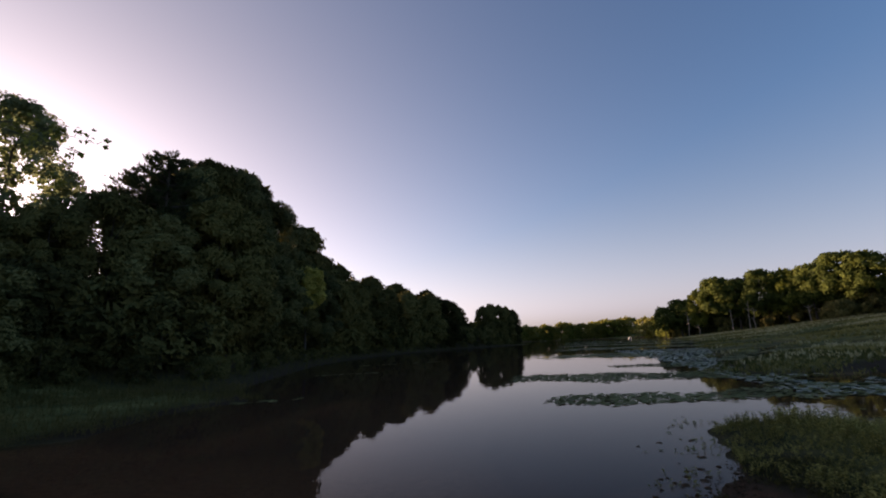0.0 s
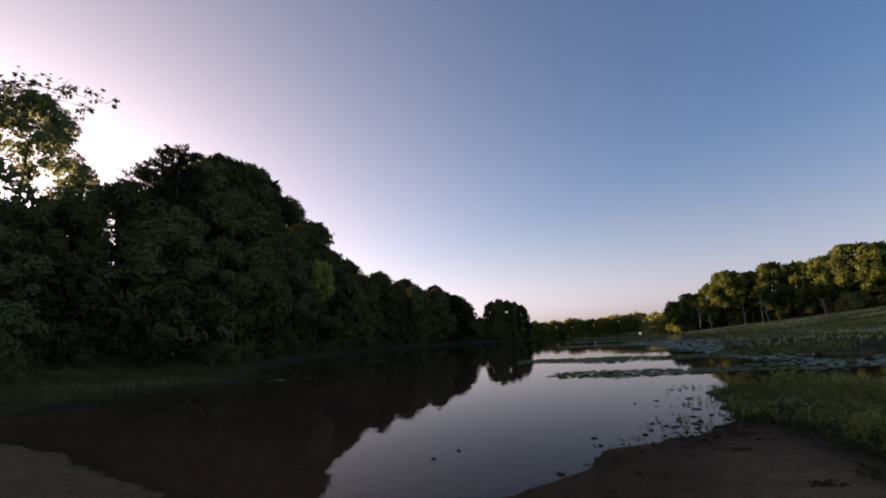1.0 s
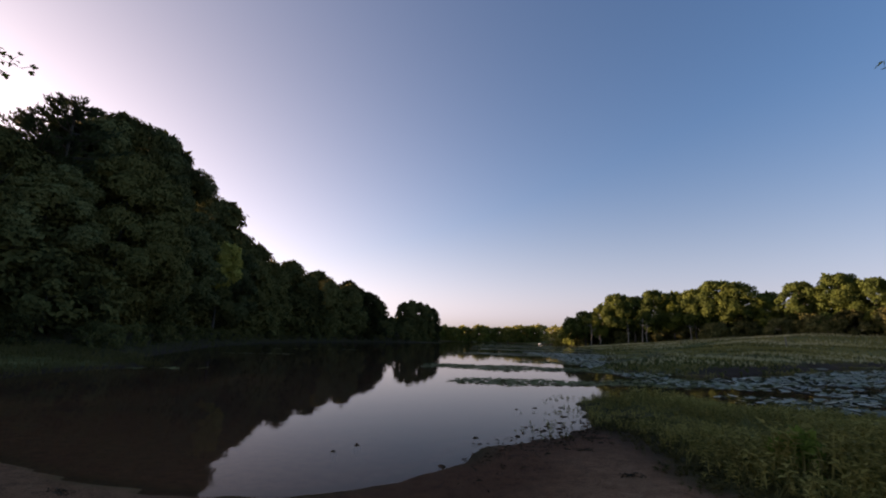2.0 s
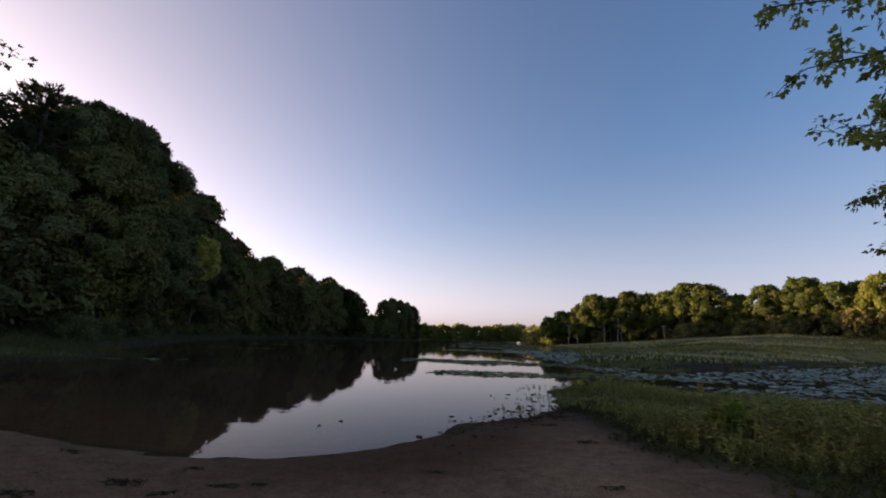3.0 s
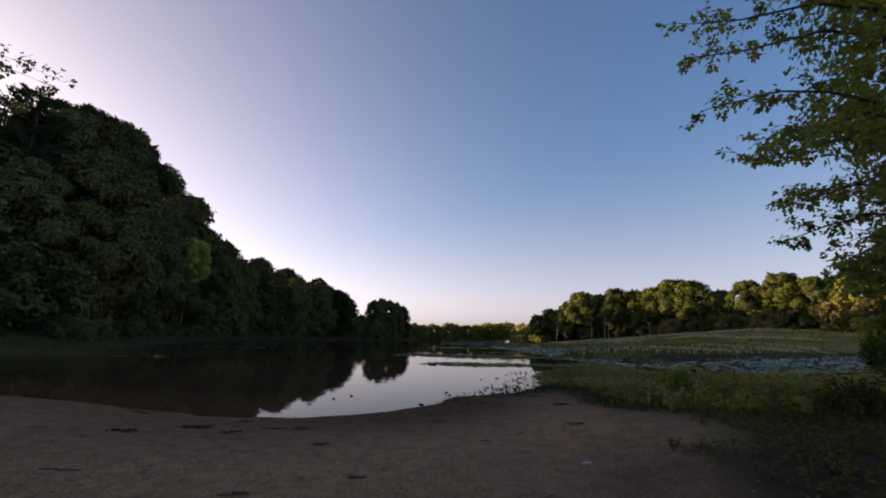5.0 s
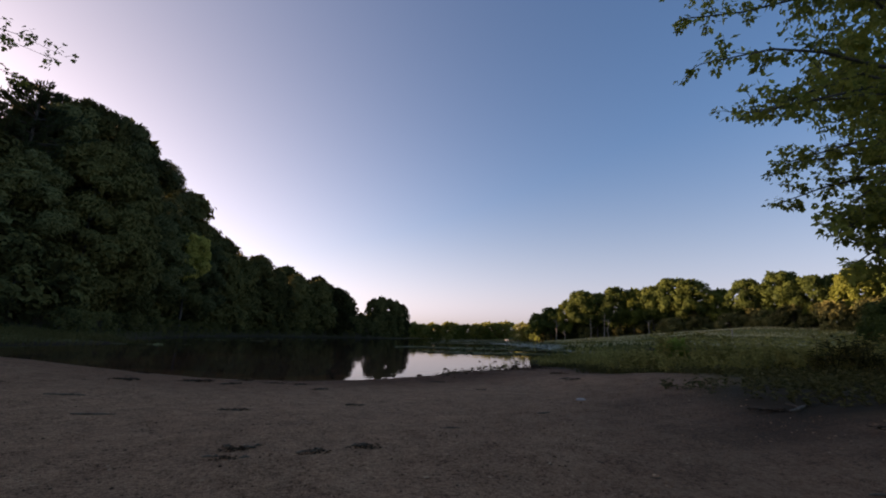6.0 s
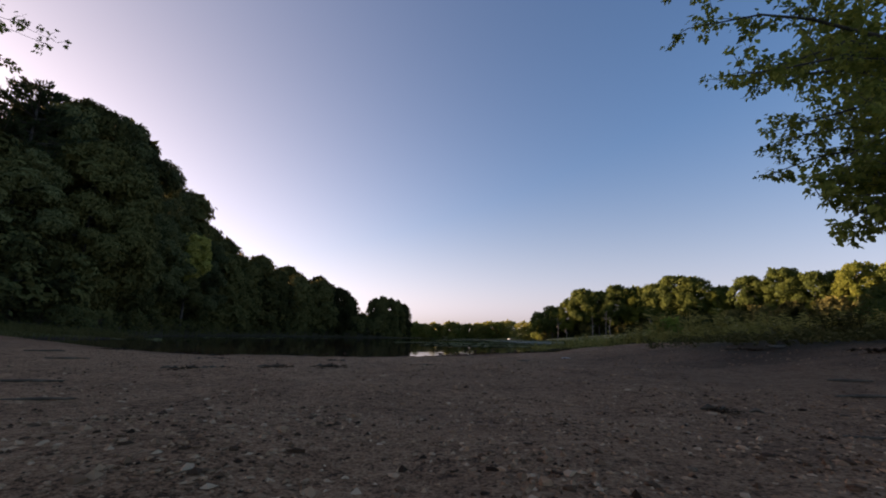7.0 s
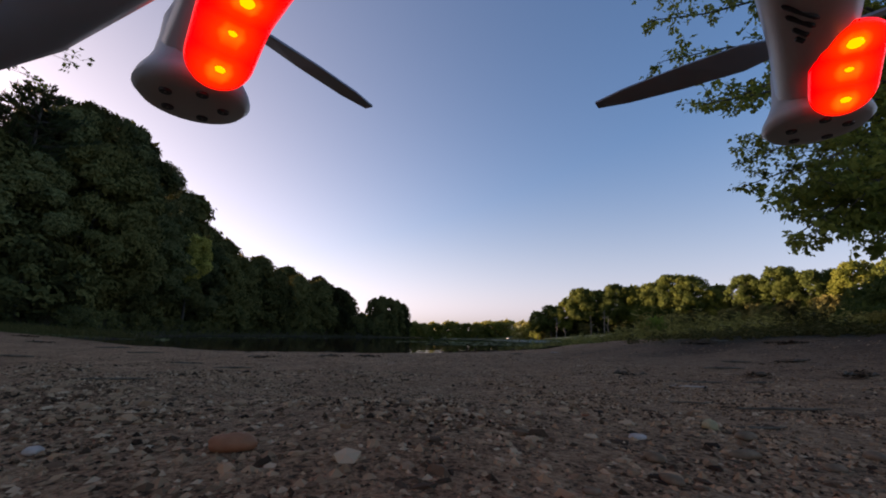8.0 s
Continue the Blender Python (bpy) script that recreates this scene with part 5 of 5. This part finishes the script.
def quadcopter(x, y, z):
    """Set about the point under its belly where its own camera hangs."""
    drone = tagged(new("quadcopter"), "white quadcopter with glowing red arm lights landing on sand", "drone")
    drone.matrix_world = pose(x, y, z, 0, 0, 6)
    hub = np.array([0.0, 0.0, 0.126])
    bm = bmesh.new()
    bmesh.ops.create_uvsphere(bm, u_segments=32, v_segments=16, radius=1)
    for v in bm.verts:
        v.co = Vector((v.co.x * 0.062, v.co.y * 0.085, v.co.z * (0.034 if v.co.z > 0 else 0.026)))
        v.co += Vector(hub)
    for f in bm.faces:
        f.smooth = True
    me = bpy.data.meshes.new("body")
    bm.to_mesh(me)
    bm.free()
    me.materials.append(M_SHELL)
    part("body", me, drone)
    for sx, sy in ((-1, 1), (1, 1), (-1, -1), (1, -1)):
        pod = np.array([sx * 0.117, sy * 0.19, 0.079 + sx * 0.0035])
        pr = [(0.00001, 0.0), (0.010, 0.0002), (0.0155, 0.001), (0.0175, 0.0032), (0.0168, 0.006), (0.0148, 0.0095), (0.013, 0.014), (0.0122, 0.020), (0.0118, 0.028), (0.010, 0.034), (0.0006, 0.035)]
        v, f = lathe(pr)
        motor = part("motor_pod", mesh_of("motor_pod", v + pod, f, M_SHELL, True), drone)
        for a in range(5):
            ang = a * 1.2566 + 0.4
            c = pod + np.array([math.cos(ang) * 0.0092, math.sin(ang) * 0.0092, 0.0])
            v, f = lathe([(0.0003, -0.0004), (0.0018, -0.0004), (0.002, 0.0006), (0.0003, 0.0008)], 12)
            part("vent_hole", mesh_of("vent_hole", v + c, f, M_DARK), motor, "dark vent hole")
        s = np.linspace(0, 1, 9)[:, None]
        root, tip = hub + np.array([{(-1, 1): 0.016, (1, 1): -0.043}.get((sx, sy), sx * 0.03), sy * 0.03, 0.0]), pod + np.array([-sx * 0.002, -sy * 0.003, 0.016])
        line = tip + (root - tip) * s + np.array([[0, 0, 0.012]]) * np.sin(s * math.pi)
        arm = part("arm", mesh_of("arm", *flat_tube(line, np.array([0.0118, 0.0124, 0.0148, 0.0175, 0.020, 0.022, 0.024, 0.026, 0.028]), np.linspace(0.011, 0.017, 9)), M_SHELL, True), drone)
        ahead = (sx, sy) == (1, 1)
        far_end = 0.215 if ahead else 0.5

        def belly(u):
            """Along the underside of the arm, from the foot of the pod towards the body."""
            q = tip + (root - tip) * u + np.array([0.003 + 0.055 * u if ahead else 0.0, 0, 0.012 * math.sin(u * math.pi) - 0.0115])
            q[2] += (pod[2] - 0.0012 - q[2]) * (1 - float(step(u, 0.055, 0.16)))
            return q

        us = 0.068 + (far_end - 0.068) * (0.5 - 0.5 * np.cos(np.linspace(0, math.pi, 49)))
        under = np.array([belly(u) for u in us])
        run = np.concatenate([[0], np.cumsum(np.linalg.norm(np.diff(under, axis=0), axis=1))])
        half_wide = 0.0092 + 0.012 * (us - 0.068)
        left_over = np.clip(np.minimum(run, run[-1] - run) / half_wide, 0, 1)
        end = np.sqrt(np.clip(1 - (1 - left_over) ** 2, 0.003, 1))
        spots = [belly(u) for u in (0.104, 0.139, 0.188)]
        cover = mesh_of("light_cover", *flat_tube(under, half_wide * end, 0.004 * end), M_RED, True)
        near = np.min([np.linalg.norm(co_of(cover) - q - np.array([0, 0, -0.003]), axis=1) for q in spots], 0)
        cover.attributes.new("lit", 'FLOAT', 'POINT').data.foreach_set("value", np.exp(-(near / 0.0058) ** 2).astype(np.float32))
        part("light_cover", cover, arm, "glowing red light cover")
        for q in spots:
            v, f = lathe([(0.00001, -0.0008), (0.0014, -0.0006), (0.0023, 0.0), (0.0023, 0.001), (0.00001, 0.002)], 14)
            part("light", mesh_of("light", v + q + np.array([0, 0, -0.0038]), f, M_LED, True), arm, "bright orange-yellow light")
        for k in range(4 if ahead else 0):
            a, b = (np.array(q) for q in (((0.0699, 0.1536, 0.1035), (0.0815, 0.1527, 0.0997)), ((0.0736, 0.1562, 0.1023), (0.0828, 0.1554, 0.099)), ((0.0785, 0.159, 0.1005), (0.0837, 0.1586, 0.0984)), ((0.0817, 0.1614, 0.0993), (0.0844, 0.1609, 0.0979)))[k])
            a, b = a + np.array([0, 0, -0.0006]), b + np.array([0, 0, -0.0006])
            v, f = flat_tube([a, a + (b - a) * 0.1, a + (b - a) * 0.9, b], [0.0003, 0.0008, 0.0008, 0.0003], [0.0004, 0.0009, 0.0009, 0.0004], 8)
            part("vent_slot", mesh_of("vent_slot", v, f, M_DARK), arm, "dark vent slot")
        top = pod + np.array([0, 0, 0.041])
        v, f = lathe([(0.0, -0.004), (0.005, -0.004), (0.005, 0.004), (0.002, 0.008), (0.0, 0.009)], 14)
        prop = part("propeller", mesh_of("propeller", v + top, f, M_DARK, True), drone, "dark plastic propeller")
        a = {(-1, 1): 0.9, (1, 1): 2.35, (-1, -1): 2.0, (1, -1): 0.7}[(sx, sy)]
        for turn in (a, a + math.pi):
            w = np.array([math.cos(turn), math.sin(turn), 0])
            n = np.array([-w[1], w[0], 0])
            rows = []
            for q, wd, tw in ((0.004, 0.003, 0.5), (0.02, 0.0068, 0.42), (0.045, 0.007, 0.3), (0.07, 0.0055, 0.2), (0.085, 0.0025, 0.12)):
                e = n * math.cos(tw) * wd + np.array([0, 0, math.sin(tw) * wd])
                rows.append([top + w * q - e, top + w * q + e, top + w * q + e * 0.9 + np.array([0, 0, 0.0012]), top + w * q - e * 0.9 + np.array([0, 0, 0.0012])])
            v = np.array(rows).reshape(-1, 3)
            f = []
            for k in range(4):
                for j in range(4):
                    b, c = k * 4 + j, k * 4 + (j + 1) % 4
                    f += [(b, c, c + 4), (b, c + 4, b + 4)]
            f += [(0, 2, 1), (0, 3, 2), (16, 17, 18), (16, 18, 19)]
            part("blade", mesh_of("blade", v, np.array(f), M_STRUT), prop)
    low = z_at(x, y) - z + 0.004
    for sx in (-1, 1):
        q = lambda dx, yy, zz: (sx * dx, yy, zz)
        for yy in (0.108, -0.108):
            pts = [q(0.035, yy * 0.55, 0.122), q(0.065, yy * 0.92, 0.095), q(0.090, yy * 1.1, 0.070), q(0.110, yy * 1.1, 0.052), q(0.132, yy * 1.05, 0.018), q(0.135, yy, low + 0.006)]
            part("landing_leg", mesh_of("landing_leg", *flat_tube(pts, [0.009, 0.008, 0.0075, 0.007, 0.0065, 0.006], [0.009, 0.0085, 0.008, 0.0075, 0.007, 0.006]), M_STRUT, True), drone, "grey plastic landing leg")
        pts = [q(0.135, -0.16, low + 0.014), q(0.135, -0.14, low + 0.002), q(0.135, 0, low), q(0.135, 0.14, low + 0.002), q(0.135, 0.16, low + 0.014)]
        part("skid", mesh_of("skid", *tube(pts, [0.004, 0.006, 0.006, 0.006, 0.004], 10), M_STRUT, True), drone, "grey landing skid")


quadcopter(0.177, 1.527, 0.319)
